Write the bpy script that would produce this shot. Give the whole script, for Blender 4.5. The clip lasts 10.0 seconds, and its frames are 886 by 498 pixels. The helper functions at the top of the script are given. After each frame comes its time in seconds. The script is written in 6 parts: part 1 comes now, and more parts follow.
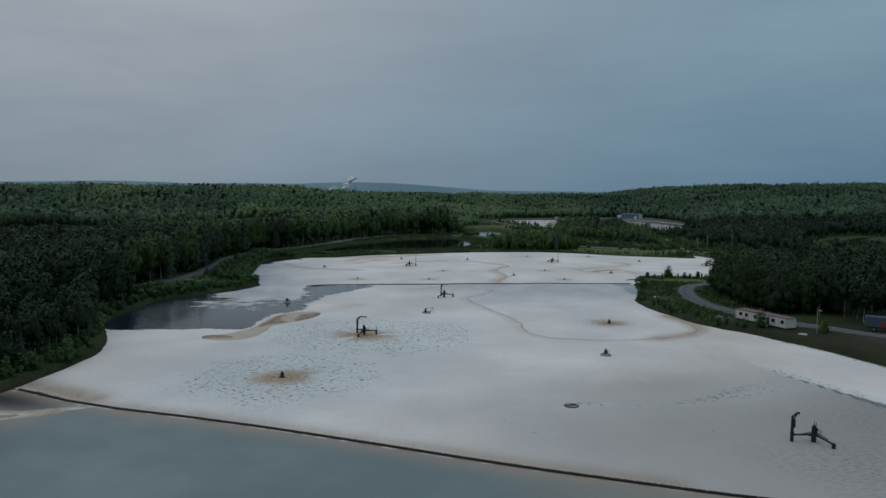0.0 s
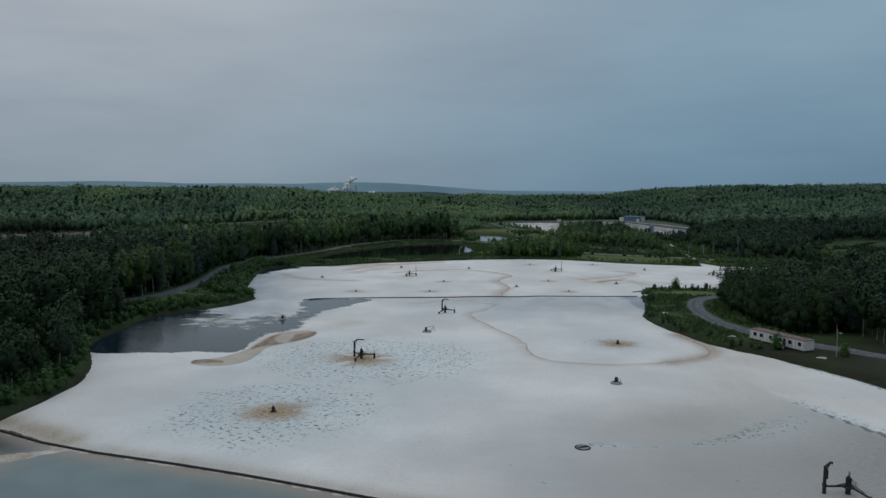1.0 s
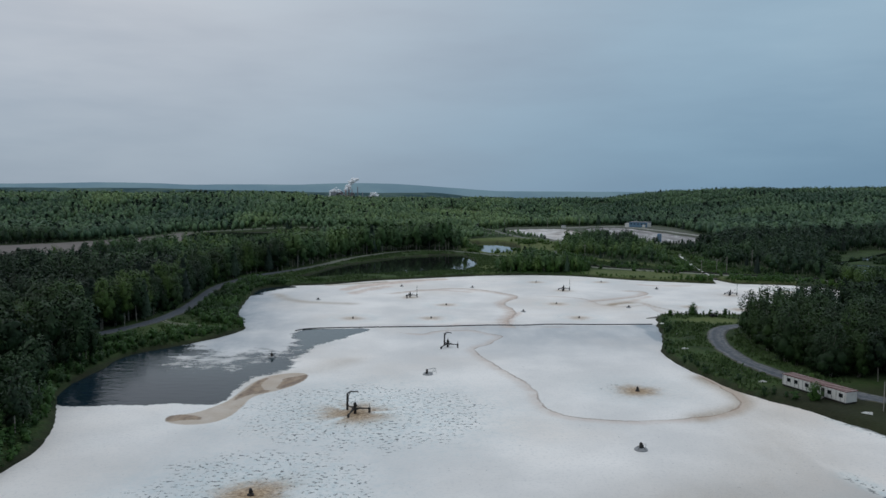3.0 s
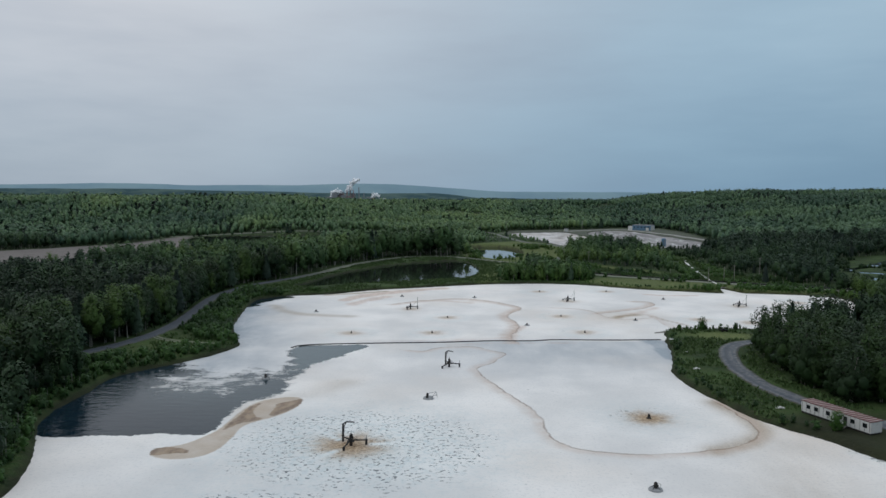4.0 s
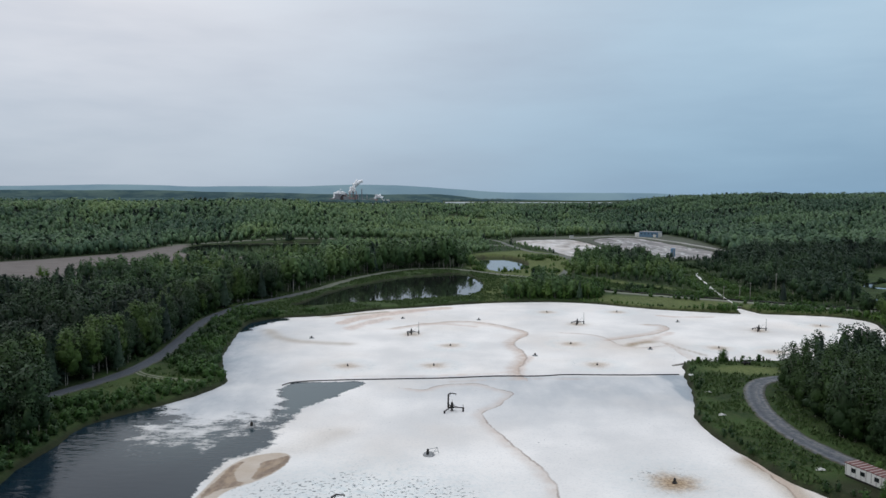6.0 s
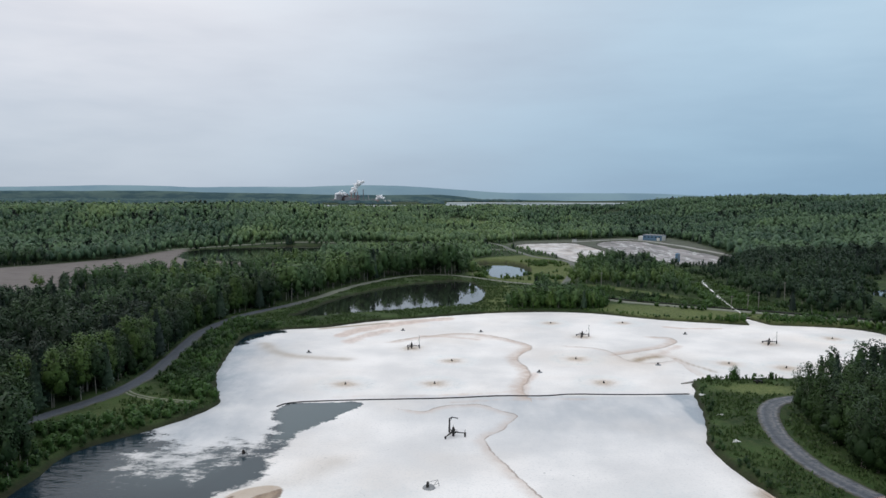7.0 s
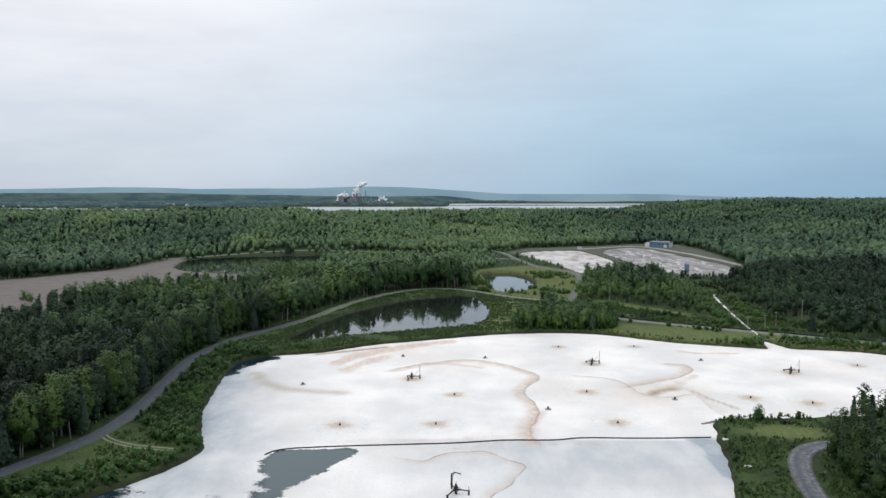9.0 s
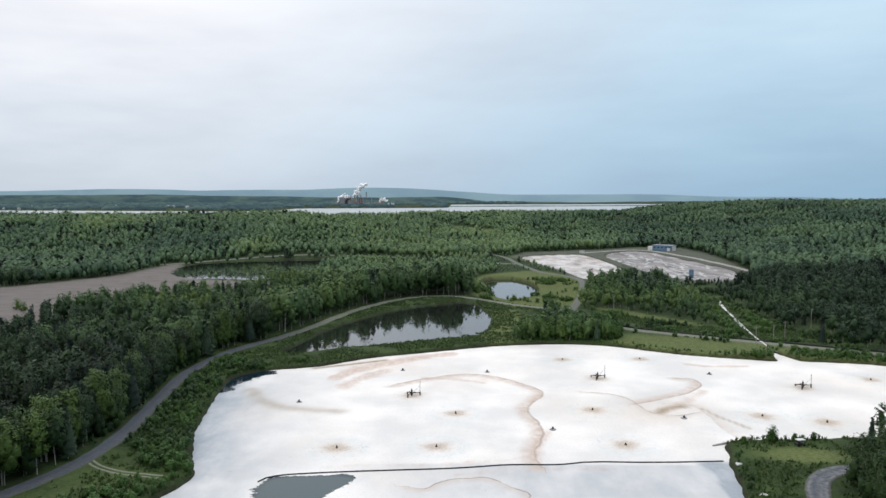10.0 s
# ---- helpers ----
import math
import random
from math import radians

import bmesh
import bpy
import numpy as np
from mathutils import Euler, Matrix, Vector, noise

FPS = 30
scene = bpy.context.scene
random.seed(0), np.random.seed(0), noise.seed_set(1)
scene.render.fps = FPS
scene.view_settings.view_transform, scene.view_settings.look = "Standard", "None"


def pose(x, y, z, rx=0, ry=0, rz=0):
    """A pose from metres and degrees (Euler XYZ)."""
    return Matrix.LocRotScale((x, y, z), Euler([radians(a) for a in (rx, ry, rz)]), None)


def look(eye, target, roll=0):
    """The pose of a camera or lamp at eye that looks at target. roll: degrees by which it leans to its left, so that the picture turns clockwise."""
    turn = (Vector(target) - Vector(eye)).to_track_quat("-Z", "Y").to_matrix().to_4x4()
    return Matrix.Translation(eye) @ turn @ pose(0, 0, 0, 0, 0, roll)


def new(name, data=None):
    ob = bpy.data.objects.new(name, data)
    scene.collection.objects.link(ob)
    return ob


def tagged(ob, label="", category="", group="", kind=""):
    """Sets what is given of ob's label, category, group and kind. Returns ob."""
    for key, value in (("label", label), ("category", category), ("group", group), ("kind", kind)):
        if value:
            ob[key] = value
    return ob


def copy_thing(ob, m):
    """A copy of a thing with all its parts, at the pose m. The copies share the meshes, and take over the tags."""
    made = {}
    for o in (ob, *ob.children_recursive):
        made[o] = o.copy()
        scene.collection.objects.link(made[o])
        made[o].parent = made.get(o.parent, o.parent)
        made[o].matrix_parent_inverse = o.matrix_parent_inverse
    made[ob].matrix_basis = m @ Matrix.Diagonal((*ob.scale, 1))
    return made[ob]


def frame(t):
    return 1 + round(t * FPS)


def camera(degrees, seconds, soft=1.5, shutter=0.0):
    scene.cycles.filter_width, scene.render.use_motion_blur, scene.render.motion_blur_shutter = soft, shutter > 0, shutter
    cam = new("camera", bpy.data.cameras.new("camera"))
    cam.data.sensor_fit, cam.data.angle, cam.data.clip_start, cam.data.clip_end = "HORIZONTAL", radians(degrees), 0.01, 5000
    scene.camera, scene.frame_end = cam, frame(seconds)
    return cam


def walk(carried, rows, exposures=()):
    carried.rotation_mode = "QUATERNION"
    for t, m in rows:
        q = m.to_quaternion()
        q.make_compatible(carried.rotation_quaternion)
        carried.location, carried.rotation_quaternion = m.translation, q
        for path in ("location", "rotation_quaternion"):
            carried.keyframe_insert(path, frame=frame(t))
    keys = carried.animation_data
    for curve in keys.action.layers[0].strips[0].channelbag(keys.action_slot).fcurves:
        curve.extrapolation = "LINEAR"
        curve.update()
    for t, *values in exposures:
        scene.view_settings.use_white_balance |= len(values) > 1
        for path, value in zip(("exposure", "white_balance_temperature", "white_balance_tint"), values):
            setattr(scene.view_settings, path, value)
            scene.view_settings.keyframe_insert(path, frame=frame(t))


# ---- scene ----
cam = camera(63.0, 10.0, soft=1.5)
PATH = [
    (0, (1.317, -2.242, 37.826), (0.503, 97.460, 30.150), 0.39),
    (0.5, (1.178, 2.414, 40.108), (0.335, 102.111, 32.372), 0.35),
    (1, (1.065, 7.110, 42.321), (0.178, 106.802, 34.539), 0.31),
    (1.5, (0.975, 11.835, 44.481), (0.029, 111.524, 36.667), 0.28),
    (2, (0.907, 16.579, 46.604), (-0.110, 116.266, 38.766), 0.24),
    (2.5, (0.858, 21.335, 48.704), (-0.242, 121.020, 40.850), 0.22),
    (3, (0.826, 26.095, 50.793), (-0.366, 125.778, 42.926), 0.20),
    (3.5, (0.810, 30.852, 52.880), (-0.483, 130.533, 45.002), 0.17),
    (4, (0.807, 35.603, 54.971), (-0.594, 135.281, 47.084), 0.16),
    (4.5, (0.815, 40.342, 57.074), (-0.699, 140.019, 49.176), 0.14),
    (5, (0.833, 45.069, 59.191), (-0.799, 144.742, 51.282), 0.12),
    (5.5, (0.857, 49.781, 61.324), (-0.895, 149.451, 53.403), 0.11),
    (6, (0.887, 54.477, 63.473), (-0.986, 154.144, 55.538), 0.09),
    (6.5, (0.919, 59.160, 65.634), (-1.073, 158.824, 57.685), 0.07),
    (7, (0.953, 63.832, 67.804), (-1.157, 163.492, 59.840), 0.04),
    (7.5, (0.985, 68.494, 69.976), (-1.237, 168.151, 61.998), 0.01),
    (8, (1.015, 73.153, 72.142), (-1.315, 172.806, 64.153), -0.03),
    (8.5, (1.039, 77.814, 74.290), (-1.391, 177.464, 66.296), -0.08),
    (9, (1.056, 82.483, 76.410), (-1.465, 182.131, 68.417), -0.13),
    (9.5, (1.063, 87.169, 78.485), (-1.537, 186.816, 70.504), -0.20),
    (10, (1.059, 91.881, 80.500), (-1.607, 191.528, 72.544), -0.29),
]
walk(cam, [(t, look(eye, target, roll)) for t, eye, target, roll in PATH],
     exposures=[(0, -1.27, 5920, 4), (1, -1.08, 5940, 4), (2.5, -0.80, 5980, 6), (4, -0.58, 6120, 7), (5.5, -0.36, 6220, 9), (7.5, -0.13, 6360, 10), (9, 0.02, 6450, 10), (10, 0.10, 6500, 10)])

# ---- light: overcast evening sky, pale to the left, blue to the right ----
SUN_EL, SUN_ROT = radians(32), radians(-60)
world = bpy.data.worlds.new("sky")
scene.world = world
world.use_nodes = True
wn, wl = world.node_tree.nodes, world.node_tree.links
wn.clear()


def wnode(kind, **props):
    n = wn.new(kind)
    for k, v in props.items():
        n.inputs[k].default_value = v
    return n


def wmath(op, a, b=None, clamp=False):
    n = wn.new("ShaderNodeMath")
    n.operation, n.use_clamp = op, clamp
    for i, v in enumerate((a, b)):
        if v is None:
            continue
        if isinstance(v, (int, float)):
            n.inputs[i].default_value = v
        else:
            wl.new(v, n.inputs[i])
    return n.outputs[0]


def wmix(fac, a, b):
    n = wn.new("ShaderNodeMix")
    n.data_type = "RGBA"
    for i, v in ((0, fac), (6, a), (7, b)):
        if isinstance(v, (int, float)):
            n.inputs[i].default_value = v
        elif isinstance(v, tuple):
            n.inputs[i].default_value = (*v, 1)
        else:
            wl.new(v, n.inputs[i])
    return n.outputs[2]


def wmultiply(a, b):
    n = wn.new("ShaderNodeMix")
    n.data_type, n.blend_type = "RGBA", "MULTIPLY"
    n.inputs[0].default_value = 1.0
    wl.new(a, n.inputs[6])
    wl.new(b, n.inputs[7])
    return n.outputs[2]


def wsmooth(v, lo, hi):
    n = wn.new("ShaderNodeMapRange")
    n.interpolation_type = "SMOOTHSTEP"
    n.inputs["From Min"].default_value, n.inputs["From Max"].default_value = lo, hi
    wl.new(v, n.inputs["Value"])
    return n.outputs["Result"]


direction = wn.new("ShaderNodeTexCoord").outputs["Generated"]
axes = wn.new("ShaderNodeSeparateXYZ")
wl.new(direction, axes.inputs[0])
stretch = wn.new("ShaderNodeMapping")
stretch.inputs["Scale"].default_value = (1.0, 0.8, 4.6)
wl.new(direction, stretch.inputs["Vector"])
clouds = wnode("ShaderNodeTexNoise", Scale=1.7, Detail=5.0, Roughness=0.55)
wl.new(stretch.outputs[0], clouds.inputs["Vector"])
drift = wmath("MULTIPLY", wmath("SUBTRACT", clouds.outputs["Fac"], 0.5), 0.70)
side = wsmooth(wmath("ADD", axes.outputs["X"], drift), -0.46, 0.50)
rise = wsmooth(wmath("ADD", axes.outputs["Z"], wmath("MULTIPLY", drift, 0.25)), -0.02, 0.30)
low = wmix(side, (0.56, 0.645, 0.745), (0.32, 0.495, 0.660))
high = wmix(side, (0.955, 0.94, 0.965), (0.56, 0.725, 0.855))
cover = wmix(rise, low, high)
cover = wmultiply(cover, wmix(wsmooth(clouds.outputs["Fac"], 0.25, 0.75), (0.86, 0.88, 0.91), (1.10, 1.09, 1.08)))
zenith = wsmooth(axes.outputs["Z"], 0.22, 0.75)
cover = wmix(zenith, cover, (1.46, 1.48, 1.51))
# the sky dims away from the bright west
cover = wmultiply(cover, wmix(wsmooth(axes.outputs["Y"], -0.75, 0.35), (0.66, 0.67, 0.69), (1.0, 1.0, 1.0)))
nishita = wn.new("ShaderNodeTexSky")
nishita.sky_type, nishita.sun_disc = "NISHITA", False
nishita.sun_elevation, nishita.sun_rotation = SUN_EL, SUN_ROT
clear_sky = wnode("ShaderNodeBackground", Strength=0.08)
wl.new(nishita.outputs[0], clear_sky.inputs["Color"])
cloud_sky = wnode("ShaderNodeBackground", Strength=1.0)
wl.new(cover, cloud_sky.inputs["Color"])
blend = wn.new("ShaderNodeMixShader")
blend.inputs[0].default_value = 0.93
wl.new(clear_sky.outputs[0], blend.inputs[1])
wl.new(cloud_sky.outputs[0], blend.inputs[2])
world_out = wn.new("ShaderNodeOutputWorld")
wl.new(blend.outputs[0], world_out.inputs[0])

sun_data = bpy.data.lights.new("sun", "SUN")
sun_data.energy, sun_data.angle, sun_data.color = 0.5, radians(25), (1.0, 0.95, 0.88)
sun = new("sun", sun_data)
sun.matrix_world = look((-200, 120, 160), (0, 200, 0))

# ---- plan, in metres ----
POND = [(-86, -70), (-87, 60), (-83, 126), (-81, 140), (-80, 160), (-82, 169), (-89, 186), (-97, 200), (-100, 215), (-98.5, 230),
        (-101, 240), (-96, 252), (-87, 262), (-80, 273), (-76, 284), (-75.5, 290), (-80.5, 301), (-89, 325), (-92.5, 344), (-97, 372),
        (-99.5, 393), (-97, 403), (-86, 413), (-66, 418), (-57, 426), (-42, 438), (-21, 446), (4, 458), (25, 466), (55, 469),
        (78, 464), (95, 452), (112, 442), (131, 436), (148, 430), (149, 430.5), (153.4, 448), (153.8, 449), (155.5, 448.5), (159.5, 432), (160.5, 430), (176, 428), (196, 422),
        (205, 408), (200, 392)]
POND += [(188, 365), (168, 335), (140, 323), (113, 321), (99, 320), (87, 320), (83, 316), (83, 309), (80, 302), (77.5, 288), (74, 272),
         (68.5, 257), (67.5, 246), (69, 233), (72, 220), (75.5, 206), (84, 194), (89, 184), (94.5, 173), (99, 157), (105, 135), (112, 100), (115, 40), (110, -70)]
POND2 = [(-92, 445), (-85, 466), (-81, 488), (-73, 517), (-60, 548), (-44, 574), (-26, 593), (-8, 606), (4, 607), (13, 594), (16, 567), (20, 546), (18, 523), (14, 494), (-5, 480), (-20, 474), (-34, 466), (-48, 459), (-62, 454), (-75, 446), (-85, 442)]
POND3 = [(16, 732), (43, 748), (60, 708), (63, 663), (53, 634), (36, 620), (26, 630), (22, 690)]
POND4 = [(-292, 806), (-298, 880), (-255, 905), (-212, 938), (-151, 937), (-132, 905), (-150, 790), (-178, 728), (-222, 748), (-255, 749)]
MUD = [(-560, 538), (-396, 678), (-358, 724), (-328, 784), (-324, 862), (-310, 893), (-285, 806), (-248, 744), (-180, 722), (-150, 705), (-168, 640), (-205, 612), (-240, 590), (-262, 548), (-258, 490), (-320, 430), (-470, 460)]
BASIN = [(57, 943), (125, 972), (150, 972), (163, 795), (140, 752), (118, 714), (106, 720), (100, 790)]
BASIN2 = [(166, 975), (232, 1030), (246, 916), (264, 780), (236, 712), (200, 702), (176, 760), (172, 850)]
CLEAR = {
    "east_bank": [(16, 560), (40, 580), (34, 470), (10, 458)],
    "verge": [(84, 500), (215, 436), (215, 420), (150, 425), (78, 455)],
    "slope": [(82, 578), (104, 556), (142, 522), (150, 500), (152, 462), (84, 500)],
    "pole_gap": [(184, 482), (198, 478), (206, 498), (204, 512), (188, 508)],
    "terrace": [(87, 580), (101, 556), (115, 532), (138, 513), (142, 521), (120, 550), (104, 573)],
    "gully": [(214, 720), (196, 640), (190, 590), (186, 545), (186, 502), (199, 480), (219, 462), (156, 466), (150, 500), (158, 560), (190, 690)],
    "pond_side": [(8, 740), (50, 780), (80, 790), (108, 715), (84, 575), (50, 575), (10, 612)],
    "basins": [(45, 985), (178, 1035), (250, 1085), (300, 1040), (280, 790), (240, 698), (190, 690), (150, 700), (104, 690), (92, 790)],
    "ridge_field": [(-70, 1325), (-20, 1372), (45, 1335), (65, 1262), (20, 1285)],
    "mirror_bank": [(-124, 440), (-113, 464), (-101, 484), (-90, 514), (-77, 565), (-55, 616), (-24, 641), (5, 638), (44, 590), (62, 577), (30, 462), (0, 452), (-60, 415), (-105, 395)],
    "point": [(60, 300), (60, 325), (135, 325), (120, 303), (118, 299), (105, 281), (100.5, 259), (98.5, 240), (100, 217), (120, 204), (150, 190), (150, 130), (95, 130), (60, 225)],
    "marsh": [(222, 425), (232, 475), (262, 530), (300, 610), (380, 660), (380, 520), (300, 440)],
    "left_bank": [(-121, 240), (-114, 296), (-112, 325), (-118, 360), (-123, 410), (-116, 442), (-60, 420), (-60, 300), (-85, 245)],
}
ROAD_LEFT = [(-165, 180), (-140, 232), (-120, 272), (-110.5, 296), (-110, 320), (-115, 355), (-121, 400), (-117, 437), (-109, 458), (-97, 480), (-86, 512), (-73, 563), (-52, 612), (-24, 636), (2, 632), (40, 586), (62, 573), (74, 568)]
ROAD_LANE = [(66, 545), (74, 568), (92, 640), (104, 705), (96, 740), (75, 764), (60, 850), (48, 955), (10, 1000)]
ROAD_DIKE = [(74, 566), (84, 520), (91, 505), (119, 486), (144, 471), (168, 458), (204, 439), (260, 412), (330, 380)]
ROAD_LOOP = [(150, 150), (126, 172), (104, 196), (94, 212), (88.3, 226), (86.5, 240), (87.5, 256), (91.5, 272), (97, 285), (104, 292), (113, 295), (128, 292), (150, 280)]
ROAD_BERM = [(-330, 874), (-300, 905), (-228, 952), (-177, 964), (-78, 946), (26, 862), (60, 850)]
TURNOFF = [(-110, 298), (-105, 293), (-98, 289), (-91, 287.3), (-83, 286)]
BASIN_ROAD = [(150, 985), (232, 1040), (256, 960), (276, 790), (262, 730)]
BOOM_NEAR = [(-80, 132), (-63, 122.7), (-35, 114), (-11, 104.7), (10, 96), (28, 89.7), (39, 86), (70, 78), (112, 70)]
BOOM_FAR = [(-56, 286), (-53.5, 290.7), (-34.5, 293.5), (-18.4, 295), (-2, 296.5), (6.2, 298), (14.6, 299.8), (31, 299.6), (37, 302.4), (58, 301.8), (81, 303.4)]


def smooth_line(points, closed=False, rounds=3):
    """Corner-cut polyline."""
    p = np.array(points, float)
    for _ in range(rounds):
        q = np.roll(p, -1, 0) if closed else p[1:]
        a = p if closed else p[:-1]
        cut = np.stack([0.75 * a + 0.25 * q, 0.25 * a + 0.75 * q], 1).reshape(-1, 2)
        p = cut if closed else np.vstack([p[:1], cut, p[-1:]])
    return p


def inside(x, y, poly):
    hit = np.zeros(x.shape, bool)
    p = np.asarray(poly, float)
    for (x0, y0), (x1, y1) in zip(p, np.roll(p, -1, 0)):
        if y0 == y1:
            continue
        hit ^= ((y0 > y) != (y1 > y)) & (x < (x1 - x0) * (y - y0) / (y1 - y0) + x0)
    return hit


def line_dist(x, y, line, closed=False):
    p = np.asarray(line, float)
    q = np.roll(p, -1, 0) if closed else p[1:]
    best = np.full(x.shape, 1e9)
    for (x0, y0), (x1, y1) in zip(p, q):
        dx, dy = x1 - x0, y1 - y0
        u = np.clip(((x - x0) * dx + (y - y0) * dy) / (dx * dx + dy * dy + 1e-9), 0, 1)
        np.minimum(best, (x - x0 - u * dx) ** 2 + (y - y0 - u * dy) ** 2, out=best)
    return np.sqrt(best)


def signed(x, y, poly):
    """Distance to a closed line, negative inside."""
    return np.where(inside(x, y, poly), -1, 1) * line_dist(x, y, poly, True)


def sstep(v, lo, hi):
    u = np.clip((v - lo) / (hi - lo), 0, 1)
    return u * u * (3 - 2 * u)


def vnoise(x, y, seed=0):
    """Value noise, 0 to 1, one cell a unit."""
    xi, yi = np.floor(x).astype(np.int64), np.floor(y).astype(np.int64)
    fx, fy = x - xi, y - yi
    fx, fy = fx * fx * (3 - 2 * fx), fy * fy * (3 - 2 * fy)

    def h(a, b):
        n = (a * 374761393 + b * 668265263 + seed * 974634777) & 0x7FFFFFFF
        n = ((n ^ (n >> 13)) * 1274126177) & 0x7FFFFFFF
        return ((n ^ (n >> 16)) & 0xFFFF) / 65535.0

    return (h(xi, yi) * (1 - fx) + h(xi + 1, yi) * fx) * (1 - fy) + (h(xi, yi + 1) * (1 - fx) + h(xi + 1, yi + 1) * fx) * fy


def fnoise(x, y, seed=0):
    return 0.55 * vnoise(x, y, seed) + 0.3 * vnoise(2.1 * x, 2.1 * y, seed + 1) + 0.15 * vnoise(4.3 * x, 4.3 * y, seed + 2)


POND, POND2, POND3, POND4, MUD, BASIN, BASIN2 = (smooth_line(p, True, 2) for p in (POND, POND2, POND3, POND4, MUD, BASIN, BASIN2))
CLEAR = {k: smooth_line(p, True, 1) for k, p in CLEAR.items()}
ROADS = [(smooth_line(p), w) for p, w in ((ROAD_LEFT, 6.6), (ROAD_LANE, 6.0), (ROAD_DIKE, 6.5), (ROAD_LOOP, 6.5), (ROAD_BERM, 8.5), (BASIN_ROAD, 7.0))]
TURNOFF, BOOM_NEAR, BOOM_FAR = smooth_line(TURNOFF), smooth_line(BOOM_NEAR, rounds=1), smooth_line(BOOM_FAR, rounds=1)
WATERS = [(POND, 0.0), (POND2, 0.3), (POND3, 0.8), (POND4, 1.2), (BASIN, 2.9), (BASIN2, 2.9)]


def hills(x, y):
    """The lie of the land away from the water's edge."""
    left = 34 * sstep(y - 0.1 * (x + 440), 885, 1165)
    mid = 24.5 * sstep(y, 1080, 1600) + 2.4 * sstep(y, 640, 700)
    right = 49 * sstep(y + 0.40 * (x - 200), 540, 1650)
    wr = sstep(x, 215 + 0.07 * np.clip(y - 500, 0, 800), 620)
    wm = sstep(x, -330, 40)
    h = (left * (1 - wm) + mid * wm) * (1 - wr) + right * wr
    crest = crest_line(x)
    far = sstep(y, crest + 20, crest + 480)
    h = h * (1 - far) + far * -6.0
    # land across the sound
    across = 16 * sstep(y + 0.30 * (x + 900), 3000, 3300) * sstep(-x, 700, 1000)
    cape = 14 * sstep(y, 3560, 3700) * sstep(-x, 20, 140)
    spit = 12 * sstep(y + 0.1 * x, 4420, 4560)
    behind = sstep(-y, 90, 200) * 4
    return h + np.maximum(np.maximum(across, cape), spit) * sstep(y, 2850, 2950) + behind


def crest_line(x):
    return 1245 + 385 * sstep(x, -330, 40) - 60 * sstep(x, 300, 700)


def ground_z(x, y):
    x, y = np.asarray(x, float), np.asarray(y, float)
    z = 1.45 + hills(x, y) + 0.7 * (fnoise(x / 28, y / 28, 5) - 0.5) + 0.25 * (vnoise(x / 6, y / 6, 9) - 0.5)
    z = z + 7 * (fnoise(x / 190, y / 190, 15) - 0.5) * sstep(hills(x, y), 5, 22)
    for poly, level in WATERS:
        near = (np.abs(x - poly[:, 0].mean()) < 420) & (np.abs(y - poly[:, 1].mean()) < 420)
        if near.any():
            d = signed(x[near], y[near], poly) + 0.8 * (vnoise(x[near] / 4, y[near] / 4, 3) - 0.5)
            z[near] = level - 1.2 + (z[near] - level + 1.2) * sstep(d, -2.0, 1.6)
    return z


# ---- materials ----
def material(name, rough=0.8, spec=0.3):
    m = bpy.data.materials.new(name)
    m.use_nodes = True
    b = m.node_tree.nodes["Principled BSDF"]
    b.inputs["Roughness"].default_value = rough
    b.inputs["Specular IOR Level"].default_value = spec
    return m, m.node_tree.nodes, m.node_tree.links, b


